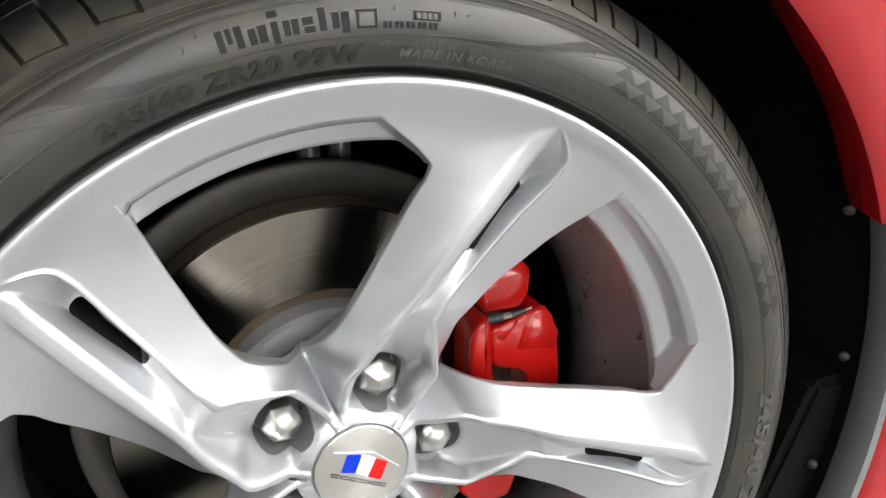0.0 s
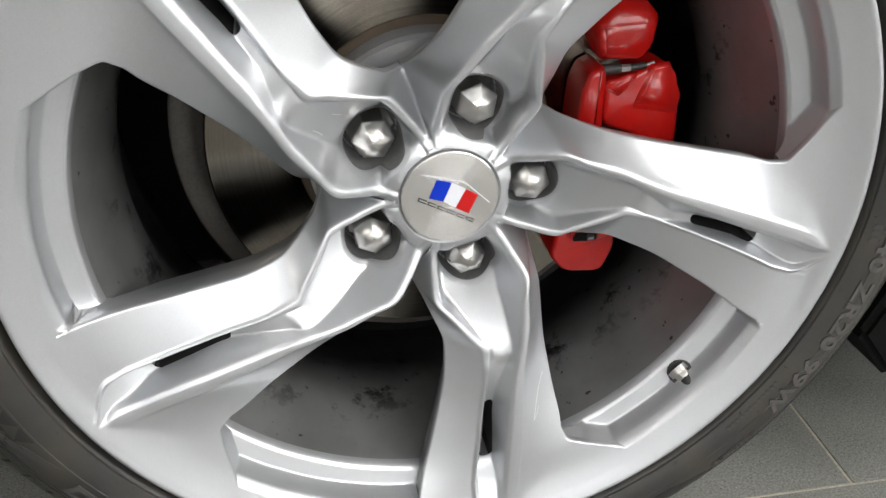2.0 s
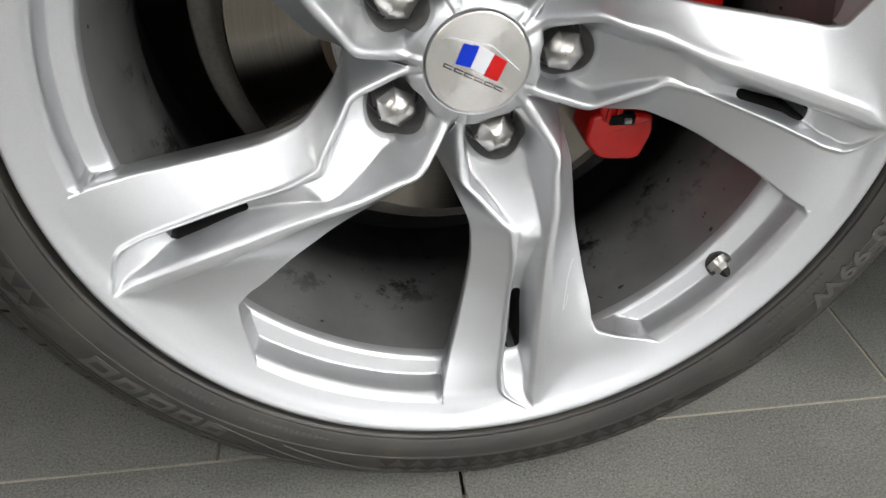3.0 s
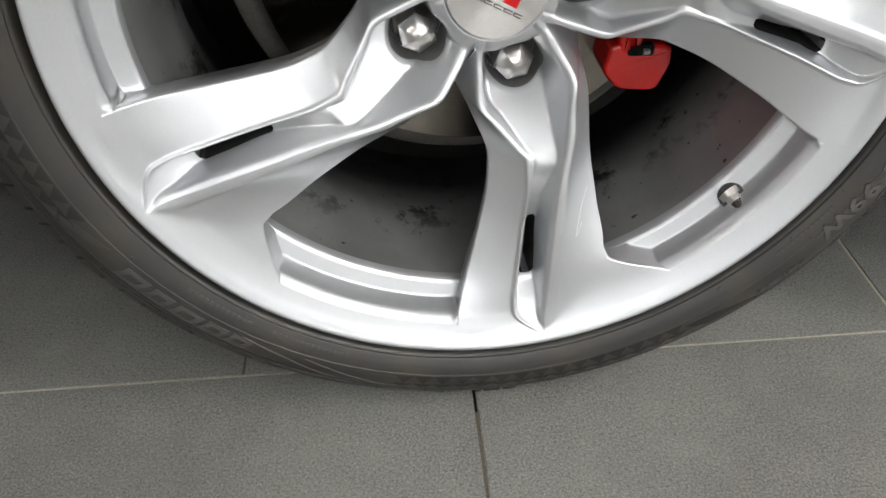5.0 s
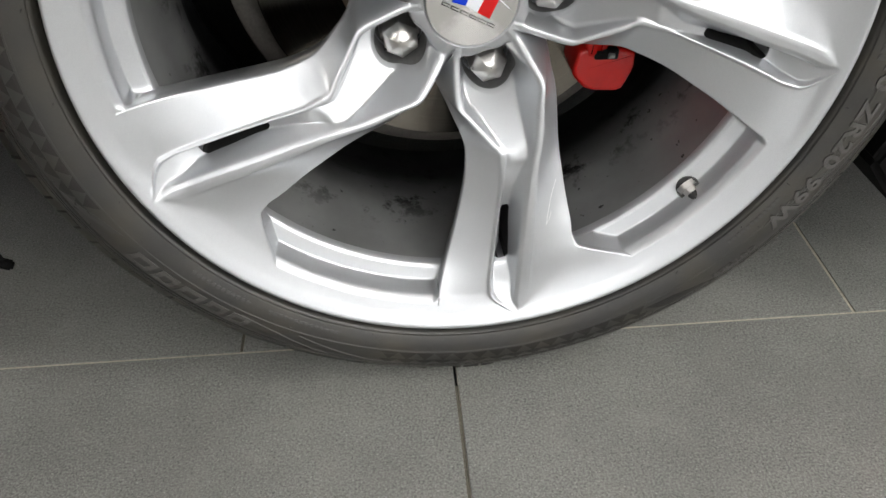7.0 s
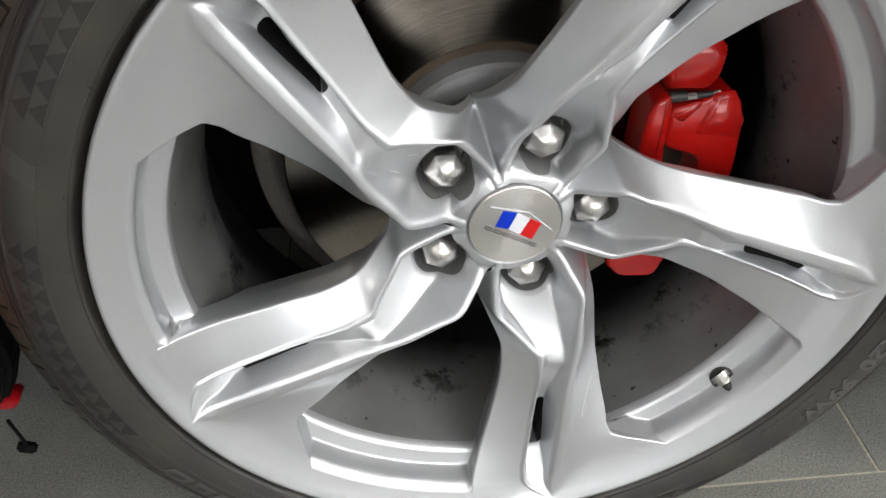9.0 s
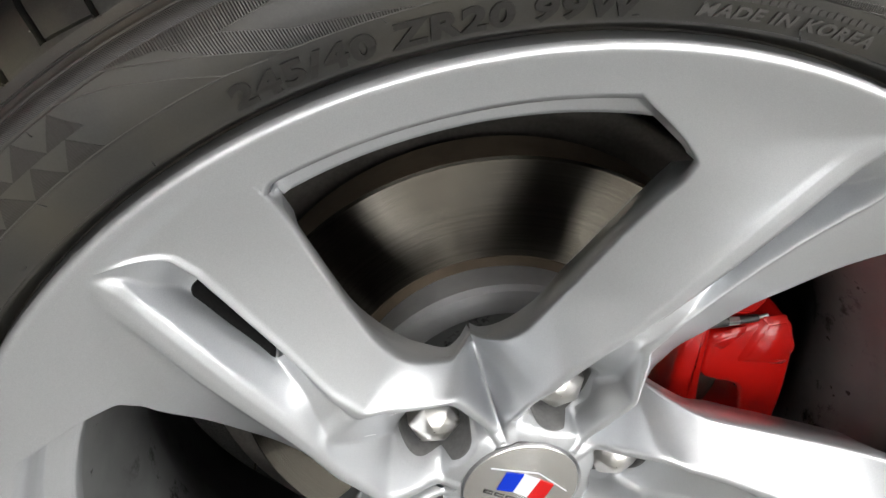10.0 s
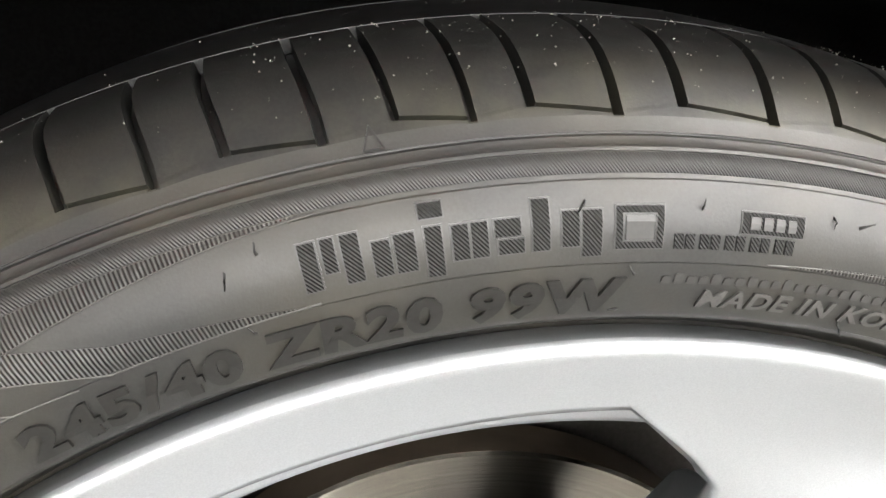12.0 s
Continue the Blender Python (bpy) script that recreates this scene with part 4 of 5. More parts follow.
def plate(corners, name="ribbed_panel", proud=0.00025, mat_=None):
    """A flat ribbed field of the sidewall from corners of (radius, angle)."""
    bm = bmesh.new()
    bm.faces.new([bm.verts.new((-radians(a) * 0.3, r - 0.3, 0)) for r, a in corners])
    for _ in range(3):
        bmesh.ops.subdivide_edges(bm, edges=[e for e in bm.edges if e.calc_length() > 0.005], cuts=1)
        bmesh.ops.triangulate(bm, faces=bm.faces)
    top = bmesh.ops.extrude_face_region(bm, geom=list(bm.faces))
    raised = {v for v in top["geom"] if isinstance(v, bmesh.types.BMVert)}
    for v in bm.verts:
        r, a = 0.3 + v.co.y, math.degrees(-v.co.x / 0.3)
        v.co = Vector(polar(r, a, sidewall_depth(r) + (-proud if v in raised else 0.0006)))
    return part(name, bm, mat_ or PANEL, wheel, smooth=False)


def rib(points, width=0.0007, height=0.0006, mat_=None):
    """A thin moulded rib along a line of (radius, angle)."""
    line = []
    for (r0, a0), (r1, a1) in zip(points, points[1:]):
        n = max(2, int(abs(a1 - a0) / 0.8) + 1)
        line += [(r0 + (r1 - r0) * k / n, a0 + (a1 - a0) * k / n) for k in range(n)]
    line.append(points[-1])
    verts, faces = [], []
    for k, (r, a) in enumerate(line):
        (r0, a0), (r1, a1) = line[max(k - 1, 0)], line[min(k + 1, len(line) - 1)]
        way = Vector((r1 - r0, radians(a1 - a0) * r)).normalized()
        for side, up in ((-1, -0.0005), (-0.35, height), (0.35, height), (1, -0.0005)):
            rr, aa = r - way.y * side * width / 2, a + math.degrees(way.x * side * width / 2 / r)
            verts.append(polar(rr, aa, sidewall_depth(rr) - up))
        if k:
            faces += [(4 * k + i - 4, 4 * k + i - 3, 4 * k + i + 1, 4 * k + i) for i in range(3)]
    return obj("moulded_rib", verts, faces, mat_ or RUBBER_RIB, wheel, "thin moulded rib on the sidewall")


# the ribbed band round the shoulder and the zigzag panels that grow out of it
v, f = revolve([(0.3106, sidewall_depth(0.3106) + 0.0002), (0.3108, sidewall_depth(0.3108) - 0.0002), (0.3147, sidewall_depth(0.3147) - 0.0002), (0.3149, sidewall_depth(0.3149) + 0.0002)], 240)
obj("ribbed_band", v, f, HATCH, wheel, "dark ribbed band round the shoulder")
for turn in (0.0, -139.0):
    plate([(0.3104, 104.0 + turn), (0.3090, 107.3 + turn), (0.3067, 111.8 + turn), (0.3041, 116.2 + turn), (0.3072, 119.8 + turn), (0.3104, 123.4 + turn), (0.3104, 117.0 + turn), (0.3104, 110.0 + turn)])
    plate([(0.2920, 105.0 + turn), (0.2914, 109.5 + turn), (0.2912, 113.0 + turn), (0.2986, 117.0 + turn), (0.3070, 119.7 + turn), (0.3041, 116.3 + turn), (0.2972, 112.6 + turn), (0.2944, 109.0 + turn)])
    rib([(0.3103, 103.0 + turn), (0.3090, 107.3 + turn), (0.3067, 111.8 + turn), (0.3041, 116.2 + turn)])
    rib([(0.2919, 104.2 + turn), (0.2913, 109.5 + turn), (0.2912, 113.0 + turn), (0.2986, 117.0 + turn), (0.3104, 123.4 + turn)])
    rib([(0.2918, 117.2 + turn), (0.2985, 120.0 + turn), (0.3051, 123.2 + turn), (0.3103, 127.0 + turn)], 0.0006, 0.0004)
    rib([(0.2908, 114.5 + turn), (0.2920, 117.5 + turn), (0.2922, 130.0 + turn), (0.2922, 150.0 + turn)], 0.0006, 0.0004)
plate([(0.3104, 62.0), (0.3092, 66.5), (0.2985, 71.5), (0.2930, 75.0), (0.2975, 70.0), (0.3050, 65.5)])
plate([(0.2920, 84.0), (0.2918, 78.0), (0.2922, 74.5), (0.2965, 69.5), (0.2950, 74.5), (0.2935, 79.0)])
rib([(0.2920, 84.5), (0.2930, 79.0), (0.2948, 74.5), (0.2985, 71.0), (0.3060, 66.5), (0.3103, 61.0)], 0.0006, 0.0004)
rib([(0.2915, 76.0), (0.2945, 70.8), (0.3030, 65.5), (0.3080, 62.0), (0.3104, 57.0)], 0.0006, 0.0004)
rib([(0.2915, 74.0), (0.2906, 64.0), (0.2921, 52.0), (0.2921, 34.0)], 0.0006, 0.0004)
plate([(0.3100, -160.5), (0.2985, -154.5), (0.2943, -150.0), (0.2990, -151.0), (0.3060, -155.5)], mat_=RUBBER_MARK)
plate([(0.3095, 12.5), (0.3000, 9.5), (0.2975, 6.8), (0.3060, 4.0), (0.3098, 8.0)])
rib([(0.3100, 15.5), (0.3010, 14.4), (0.2950, 9.0), (0.2940, 4.0)], 0.0008, 0.0005)
rib([(0.3100, 15.5), (0.3098, 9.0), (0.3092, 4.0)], 0.0006, 0.0004)
plate([(0.3100, -54.0), (0.2960, -58.0), (0.2972, -53.0), (0.3030, -48.5), (0.3095, -46.0)], mat_=TRIANGLE)
rib([(0.2945, -118.0), (0.3000, -112.0), (0.3060, -106.0), (0.3098, -100.0)], 0.0006, 0.0005)
rib([(0.2945, -128.0), (0.2990, -121.0), (0.3060, -115.0), (0.3090, -112.0)], 0.0006, 0.0005)


def diamonds(a0, a1, count, r0=0.2925, r1=0.3094):
    """Two rows of ribbed triangles."""
    step = (a1 - a0) / count
    mid = (r0 + r1) / 2
    for k in range(count):
        a = a0 + k * step
        plate([(r0, a), (mid, a + step * 0.5), (r0, a + step)], "ribbed_triangle", 0.00022, TRIANGLE)
        plate([(mid, a), (r1, a + step * 0.5), (mid, a + step)], "ribbed_triangle", 0.00022, TRIANGLE)


diamonds(126.0, 156.0, 10)
diamonds(171.0, 205.0, 11)
diamonds(62.0, 34.0, 9)
diamonds(27.5, 17.5, 3)
diamonds(-58.0, -104.0, 15)
for a in (29.2, 160.8):
    plate([(0.2930, a + 3.0), (0.3100, a + 1.2), (0.3100, a - 1.4), (0.2930, a)], "raised_tab", 0.0005, RUBBER_MARK)


bm = bmesh.new()
tri = [(0.0, 0.0), (0.0044, 0.0), (0.0020, 0.0048)]
for k in range(3):
    (x0, y0), (x1, y1) = tri[k], tri[(k + 1) % 3]
    d = Vector((x1 - x0, y1 - y0)).normalized() * 0.00022
    bm.faces.new([bm.verts.new((x, y, 0)) for x, y in ((x0 + d.y, y0 - d.x), (x1 + d.y, y1 - d.x), (x1 - d.y, y1 + d.x), (x0 - d.y, y0 + d.x))])
part("wear_mark", on_sidewall(bm, 0.3194, 101.3, 1.0, 0.0004), RUBBER_DARK, wheel, "small triangle outline on the shoulder", smooth=False)


def build_whiskers():
    """Moulding whiskers, too small to pick apart."""
    rng = random.Random(4)
    bm = bmesh.new()
    spots = [(0.3054, 93.0), (0.3036, 87.9), (0.3046, 81.8), (0.3031, 80.5), (0.2886, 90.6), (0.2792, 91.0), (0.2796, 79.4), (0.3053, 106.1), (0.3034, 107.5), (0.2891, 107.1),
             (0.2793, 102.7), (0.2793, 114.7), (0.2906, 64.2), (0.2793, 57.9), (0.2796, 46.7), (0.2921, 41.6), (0.2801, 35.2), (0.3100, 30.7), (0.3060, 65.4), (0.3050, 67.5)]
    spots += [(0.2794, a) for a in range(126, 390, 13) if not 20 < a % 360 < 120] + [(0.3072, a) for a in range(130, 330, 7)] + [(0.2888, a) for a in range(130, 380, 16)]
    for r, a in spots:
        if r in (0.2794, 0.3072, 0.2888):
            a += rng.uniform(-2.5, 2.5)
            r += rng.uniform(-0.0008, 0.0008)
        lean = Vector((rng.uniform(-1, 1), 0, rng.uniform(-1, 1))).normalized() * rng.uniform(0.0010, 0.0022)
        base = Vector(polar(r, a, sidewall_depth(r)))
        bend = base + Vector((0, -0.0010, 0)) + lean * 0.6
        tip = bend + Vector((0, -0.0002, 0)) + lean + Vector((rng.uniform(-1, 1), 0, rng.uniform(-1, 1))) * 0.0008
        rings = [[bm.verts.new(c + Vector((w * math.cos(t), 0.3 * w * math.sin(t), w * math.sin(t)))) for t in (0, 2.1, 4.2)] for c, w in ((base, 0.00045), (bend, 0.00030), (tip, 0.00016))]
        for lo, hi in zip(rings, rings[1:]):
            for k in range(3):
                bm.faces.new((lo[k], lo[(k + 1) % 3], hi[(k + 1) % 3], hi[k]))
        bm.faces.new(rings[-1])
    tagged(part("moulding_whisker", bm, RUBBER_DARK, wheel, "tiny rubber moulding whiskers"), kind="stuff")
    bm = bmesh.new()
    for _ in range(800):
        a = rng.gauss(88, 12) if rng.random() < 0.6 else rng.uniform(20, 170)
        r, y = rng.choice(SHOULDER[6:] + CROWN[3:5])
        r += rng.uniform(-0.0006, 0.0004)
        y += rng.uniform(-0.002, 0.002)
        s_ = 0.00009 + 0.00022 * rng.random() ** 3
        c = Vector(polar(r, a, y)) + Vector(polar(0.0005, a, -0.0003))
        bmesh.ops.create_icosphere(bm, subdivisions=1, radius=s_, matrix=Matrix.Translation(c))
    tagged(part("grit", bm, DUST, wheel, "pale grit caught on the tread"), kind="stuff")


build_whiskers()

# ---- hub cap, nuts, valve ----
def build_cap():
    v, f = revolve([(0.0, 0.0500), (0.0320, 0.0503), (0.0326, 0.0507), (0.0327, 0.0515), (0.0327, 0.061)], 72)
    cap = obj("centre_cap", v, f, BRUSHED, wheel, "round brushed metal centre cap with a dark edge line")
    sharpen(cap, 25)
    return cap


cap = build_cap()


def emblem_piece(name, corners, mat_, label, top=0.0496):
    """A thin plate on the cap from corners of (x, z)."""
    bm = bmesh.new()
    lo = [bm.verts.new((x, 0.0508, z)) for x, z in corners]
    hi = [bm.verts.new((x, top, z)) for x, z in corners]
    bm.faces.new(hi)
    for k in range(len(corners)):
        j = (k + 1) % len(corners)
        bm.faces.new((lo[k], lo[j], hi[j], hi[k]))
    return part(name, bm, mat_, wheel, label, smooth=False)


emblem_piece("emblem_bar", [(-0.0096, 0.0134), (0.0003, 0.0112), (-0.0048, -0.0022), (-0.0143, 0.0006)], BLUE, "blue emblem field")
emblem_piece("emblem_bar", [(0.0004, 0.0112), (0.0099, 0.0061), (0.0036, -0.0073), (-0.0047, -0.0022)], WHITE, "white emblem field")
emblem_piece("emblem_bar", [(0.0100, 0.0060), (0.0183, 0.0013), (0.0127, -0.0119), (0.0037, -0.0073)], RED, "red emblem field")
emblem_piece("emblem_line", [(-0.0187, 0.0176), (0.0084, 0.0117), (0.0084, 0.0109), (-0.0187, 0.0169)], WHITE, "thin pale emblem line", 0.0499)
emblem_piece("emblem_line", [(0.0085, 0.0117), (0.0267, -0.0046), (0.0267, -0.0053), (0.0085, 0.0109)], WHITE, "thin pale emblem line", 0.0499)
for k in range(6):
    # each mark is a small hollow block
    t0, t1 = k / 6.0 + 0.014, (k + 1) / 6.0 - 0.014
    (ax, az), (bx, bz) = [(-0.0216 + 0.0392 * t, 0.0016 - 0.0186 * t) for t in (t0, t1)]
    down, thin = (-0.0008, -0.0024), 0.26
    low = [(ax + down[0], az + down[1]), (bx + down[0], bz + down[1])]
    edge = [(ax + down[0] * thin, az + down[1] * thin), (bx + down[0] * thin, bz + down[1] * thin)]
    sill = [(ax + down[0] * (1 - thin), az + down[1] * (1 - thin)), (bx + down[0] * (1 - thin), bz + down[1] * (1 - thin))]
    side = ((bx - ax) * 0.13, (bz - az) * 0.13)
    for corners in ([(ax, az), (bx, bz), edge[1], edge[0]], [sill[0], sill[1], low[1], low[0]],
                    [edge[0], (edge[0][0] + side[0], edge[0][1] + side[1]), (sill[0][0] + side[0], sill[0][1] + side[1]), sill[0]]):
        emblem_piece("emblem_mark", corners, STEEL_DARK, "small dark bar of the emblem", 0.0499)


def build_nut():
    bm = bmesh.new()
    hexagon = 0.0145
    rows = []

    def dome(rad):
        return 0.0602 + 0.0086 * (rad / hexagon) ** 2.1

    for rr, y in ((0.0172, 0.0965), (0.0172, 0.0945), (hexagon, 0.0920), (hexagon, 0.0680)):
        rows.append([(rr * math.cos(radians(60 * k)), y, rr * math.sin(radians(60 * k))) for k in range(6)])
    verts, faces = [p for row in rows for p in row], []
    for i in range(3):
        faces += [(i * 6 + k, i * 6 + (k + 1) % 6, i * 6 + 6 + (k + 1) % 6, i * 6 + 6 + k) for k in range(6)]
    for v in verts:
        bm.verts.new(v)
    bm.verts.ensure_lookup_table()
    for q in faces:
        bm.faces.new([bm.verts[i] for i in q])
    bm.edges.ensure_lookup_table()
    edges = [e for e in bm.edges if abs(e.verts[0].co.y - e.verts[1].co.y) > 0.01]
    bmesh.ops.bevel(bm, geom=edges, offset=0.0005, segments=2, affect="EDGES")
    ring = sorted([v for v in bm.verts if abs(v.co.y - 0.068) < 1e-5], key=lambda v: math.atan2(v.co.z, v.co.x))
    n = len(ring)
    previous = ring
    for v in ring:
        v.co.y = dome(math.hypot(v.co.x, v.co.z)) + 0.0006
    for scale in (0.965, 0.86, 0.72, 0.56, 0.40, 0.22):
        level = []
        for v in ring:
            rad = math.hypot(v.co.x, v.co.z) * scale
            level.append(bm.verts.new((v.co.x * scale, dome(rad), v.co.z * scale)))
        for k in range(n):
            bm.faces.new((previous[k], previous[(k + 1) % n], level[(k + 1) % n], level[k]))
        previous = level
    tip = bm.verts.new((0, dome(0.0), 0))
    for k in range(n):
        bm.faces.new((previous[k], previous[(k + 1) % n], tip))
    nut = part("lug_nut", bm, CHROME, wheel, "chrome domed hexagon wheel nut")
    sharpen(nut, 32)
    return nut


nut = build_nut()
nut.matrix_basis = pose(*polar(NUT_R, 0, 0), 0, 10, 0)
for k in range(1, 5):
    c = copy_thing(nut, pose(*polar(NUT_R, 72 * k, 0), 0, 14 + 23 * k, 0))

# ---- brake ----
def build_brake():
    v, f = revolve([(0.080, 0.118), (0.086, 0.1185), (0.0885, 0.122), (0.0890, 0.140), (0.0945, 0.1415), (0.096, 0.1405), (0.1585, 0.1405), (0.160, 0.142), (0.160, 0.168), (0.096, 0.169)], 128)
    n = 9
    disc = obj("brake_disc", v, f, [DISC, DISC_HAT, RUST], car, "bare steel brake disc with fine turning marks", indices=[1 if i % n < 3 else 2 if i % n < 5 or i % n > 6 else 0 for i in range(len(f))], m=M_WHEEL)
    sharpen(disc, 30)
    v, f = revolve([(0.0, 0.117), (0.080, 0.118)], 96)
    obj("disc_hat", v, f, DISC_HAT, car, "grey disc hat", m=M_WHEEL)
    v, f = revolve([(0.03, 0.178), (0.166, 0.178), (0.168, 0.172), (0.184, 0.169), (0.186, 0.171), (0.186, 0.180), (0.03, 0.181)], 96)
    obj("dust_shield", v, f, SHIELD, car, "dull grey-brown dust shield behind the disc", m=M_WHEEL)


build_brake()


def block(outline, y0, y1, bevel):
    """A block from an outline in the wheel's plane, between two depths."""
    bm = bmesh.new()
    f = bm.faces.new([bm.verts.new((x, y0, z)) for x, z in outline])
    ext = bmesh.ops.extrude_face_region(bm, geom=[f])
    for v in ext["geom"]:
        if isinstance(v, bmesh.types.BMVert):
            v.co.y = y1
    bmesh.ops.recalc_face_normals(bm, faces=bm.faces)
    bmesh.ops.bevel(bm, geom=list(bm.edges), offset=bevel, segments=3, affect="EDGES")
    return bm


def pillow(outline, y0, y1, radius, crowned=True):
    """A block with generously rounded edges, as a painted casting has them."""
    pts = [Vector(p) for p in outline]
    for _ in range(2):
        n = len(pts)
        pts = [p for k in range(n) for p in (pts[k].lerp(pts[(k + 1) % n], 0.15), pts[k].lerp(pts[(k + 1) % n], 0.85))]
    n = len(pts)
    turn = 1 if sum(pts[k].x * pts[(k + 1) % n].y - pts[(k + 1) % n].x * pts[k].y for k in range(n)) > 0 else -1
    inward = []
    for k in range(n):
        d = (pts[(k + 1) % n] - pts[k - 1]).normalized()
        inward.append(Vector((-d.y, d.x)) * turn)
    bm = bmesh.new()
    previous = None
    levels = [(0.0, y1)] + [(radius * (1 - math.cos(t * math.pi / 8)), y0 + radius * (1 - math.sin(t * math.pi / 8))) for t in range(5)]
    for inset, y in levels:
        ring_ = [bm.verts.new((p.x + i.x * inset, y, p.y + i.y * inset)) for p, i in zip(pts, inward)]
        if previous:
            for k in range(n):
                bm.faces.new((previous[k], previous[(k + 1) % n], ring_[(k + 1) % n], ring_[k]))
        previous = ring_
    if not crowned:
        bm.faces.new(previous)
        return bm
    mid = sum((v.co for v in previous), Vector()) / n
    inner = [bm.verts.new(v.co.lerp(mid, 0.55) + Vector((0, -0.0012, 0))) for v in previous]
    for k in range(n):
        bm.faces.new((previous[k], previous[(k + 1) % n], inner[(k + 1) % n], inner[k]))
    bm.faces.new(inner)
    return bm


def facet_block(base, y_base, top, y_top, round_off, back=None):
    """A cast block: a flat facet (x, z) whose sides slope back to a wider outline, with softened edges."""
    bm = bmesh.new()
    rings = [[bm.verts.new((x, y_top, z)) for x, z in top], [bm.verts.new((x, y_base, z)) for x, z in base]]
    if back is not None:
        rings.append([bm.verts.new((x, back, z)) for x, z in base])
    bm.faces.new(rings[0])
    n = len(top)
    for one, two in zip(rings, rings[1:]):
        for k in range(n):
            bm.faces.new((one[k], one[(k + 1) % n], two[(k + 1) % n], two[k]))
    bmesh.ops.recalc_face_normals(bm, faces=bm.faces)
    inner = [e for e in bm.edges if len(e.link_faces) == 2]
    bmesh.ops.bevel(bm, geom=inner, offset=round_off, segments=3, affect="EDGES")
    return bm


caliper = part("brake_caliper", pillow([(0.1225, 0.056), (0.1395, 0.0575), (0.156, 0.0665), (0.168, 0.0675), (0.1765, 0.060), (0.182, 0.043), (0.186, 0.005), (0.1850, -0.030),
                                        (0.172, -0.062), (0.150, -0.070), (0.142, -0.050), (0.158, -0.012), (0.1535, 0.0134), (0.1240, 0.0221)], 0.1085, 0.140, 0.0036, False), CALIPER, car, "bright red painted brake caliper", m=M_WHEEL)
part("bracket", pillow([(0.1035, -0.072), (0.1040, 0.0488), (0.1090, 0.0625), (0.1190, 0.0675), (0.1222, 0.060), (0.1232, 0.030), (0.128, -0.010), (0.124, -0.072)], 0.1050, 0.138, 0.0045), CALIPER, caliper)
part("end_block", facet_block([(0.1080, 0.0960), (0.1160, 0.0705), (0.1470, 0.0700), (0.1545, 0.0800), (0.1560, 0.1010), (0.1450, 0.1115), (0.1250, 0.1140)], 0.1110,
                              [(0.1150, 0.0940), (0.1185, 0.0755), (0.1440, 0.0735), (0.1500, 0.0830), (0.1505, 0.0950), (0.1436, 0.0968), (0.1240, 0.0950)], 0.1055, 0.0016, 0.142), CALIPER, caliper)
part("crest", facet_block([(0.1535, 0.0670), (0.1690, 0.0690), (0.1835, 0.0420), (0.1790, 0.0280), (0.1440, 0.0330)], 0.1098,
                          [(0.1568, 0.0650), (0.1682, 0.0668), (0.1778, 0.0480), (0.1765, 0.0362), (0.1490, 0.0392)], 0.1042, 0.0010), CALIPER, caliper)
part("rib", facet_block([(0.1200, 0.0505), (0.1375, 0.0600), (0.1475, 0.0605), (0.1340, 0.0425)], 0.1098,
                        [(0.1235, 0.0505), (0.1372, 0.0572), (0.1440, 0.0578), (0.1330, 0.0465)], 0.1062, 0.0009), CALIPER, caliper)
part("end_block", pillow([(0.0964, -0.0873), (0.1000, -0.0630), (0.1478, -0.0655), (0.1495, -0.0816), (0.1415, -0.1040), (0.1105, -0.1022)], 0.1060, 0.142, 0.0038, False), CALIPER, caliper)
bm = bmesh.new()
box(bm, 0.1130, 0.1330, 0.1040, 0.1120, -0.0730, -0.0640, bevel=0.001)
part("pad_edge", bm, BLACK, caliper, "black edge of a brake pad", smooth=False)


def rod(x0, z0, x1, z1, y, radius, name, mat_, parent, sides=10):
    bm = bmesh.new()
    d = Vector((x1 - x0, 0, z1 - z0))
    m = Matrix.Translation(((x0 + x1) / 2, y, (z0 + z1) / 2)) @ d.to_track_quat("Z", "Y").to_matrix().to_4x4()
    bmesh.ops.create_cone(bm, segments=sides, radius1=radius, radius2=radius * 0.92, depth=d.length, cap_ends=True, matrix=m)
    return sharpen(part(name, bm, mat_, parent), 40)


rod(0.1200, 0.0630, 0.1330, 0.0640, 0.112, 0.0042, "guide_pin", STEEL_DARK, caliper)
rod(0.1330, 0.0640, 0.1400, 0.0645, 0.111, 0.0030, "bleed_nut", STEEL, caliper, 6)
rod(0.1400, 0.0645, 0.1520, 0.0660, 0.111, 0.0026, "bleed_hose", STEEL_DARK, caliper)
rod(0.1520, 0.0660, 0.1580, 0.0680, 0.111, 0.0012, "bleed_tip", STEEL, caliper)
rod(0.1060, -0.0660, 0.1180, -0.0650, 0.112, 0.0040, "guide_pin", STEEL_DARK, caliper)
rod(0.1240, -0.0690, 0.1290, -0.0690, 0.1035, 0.0025, "bleed_nut", STEEL, caliper, 6)

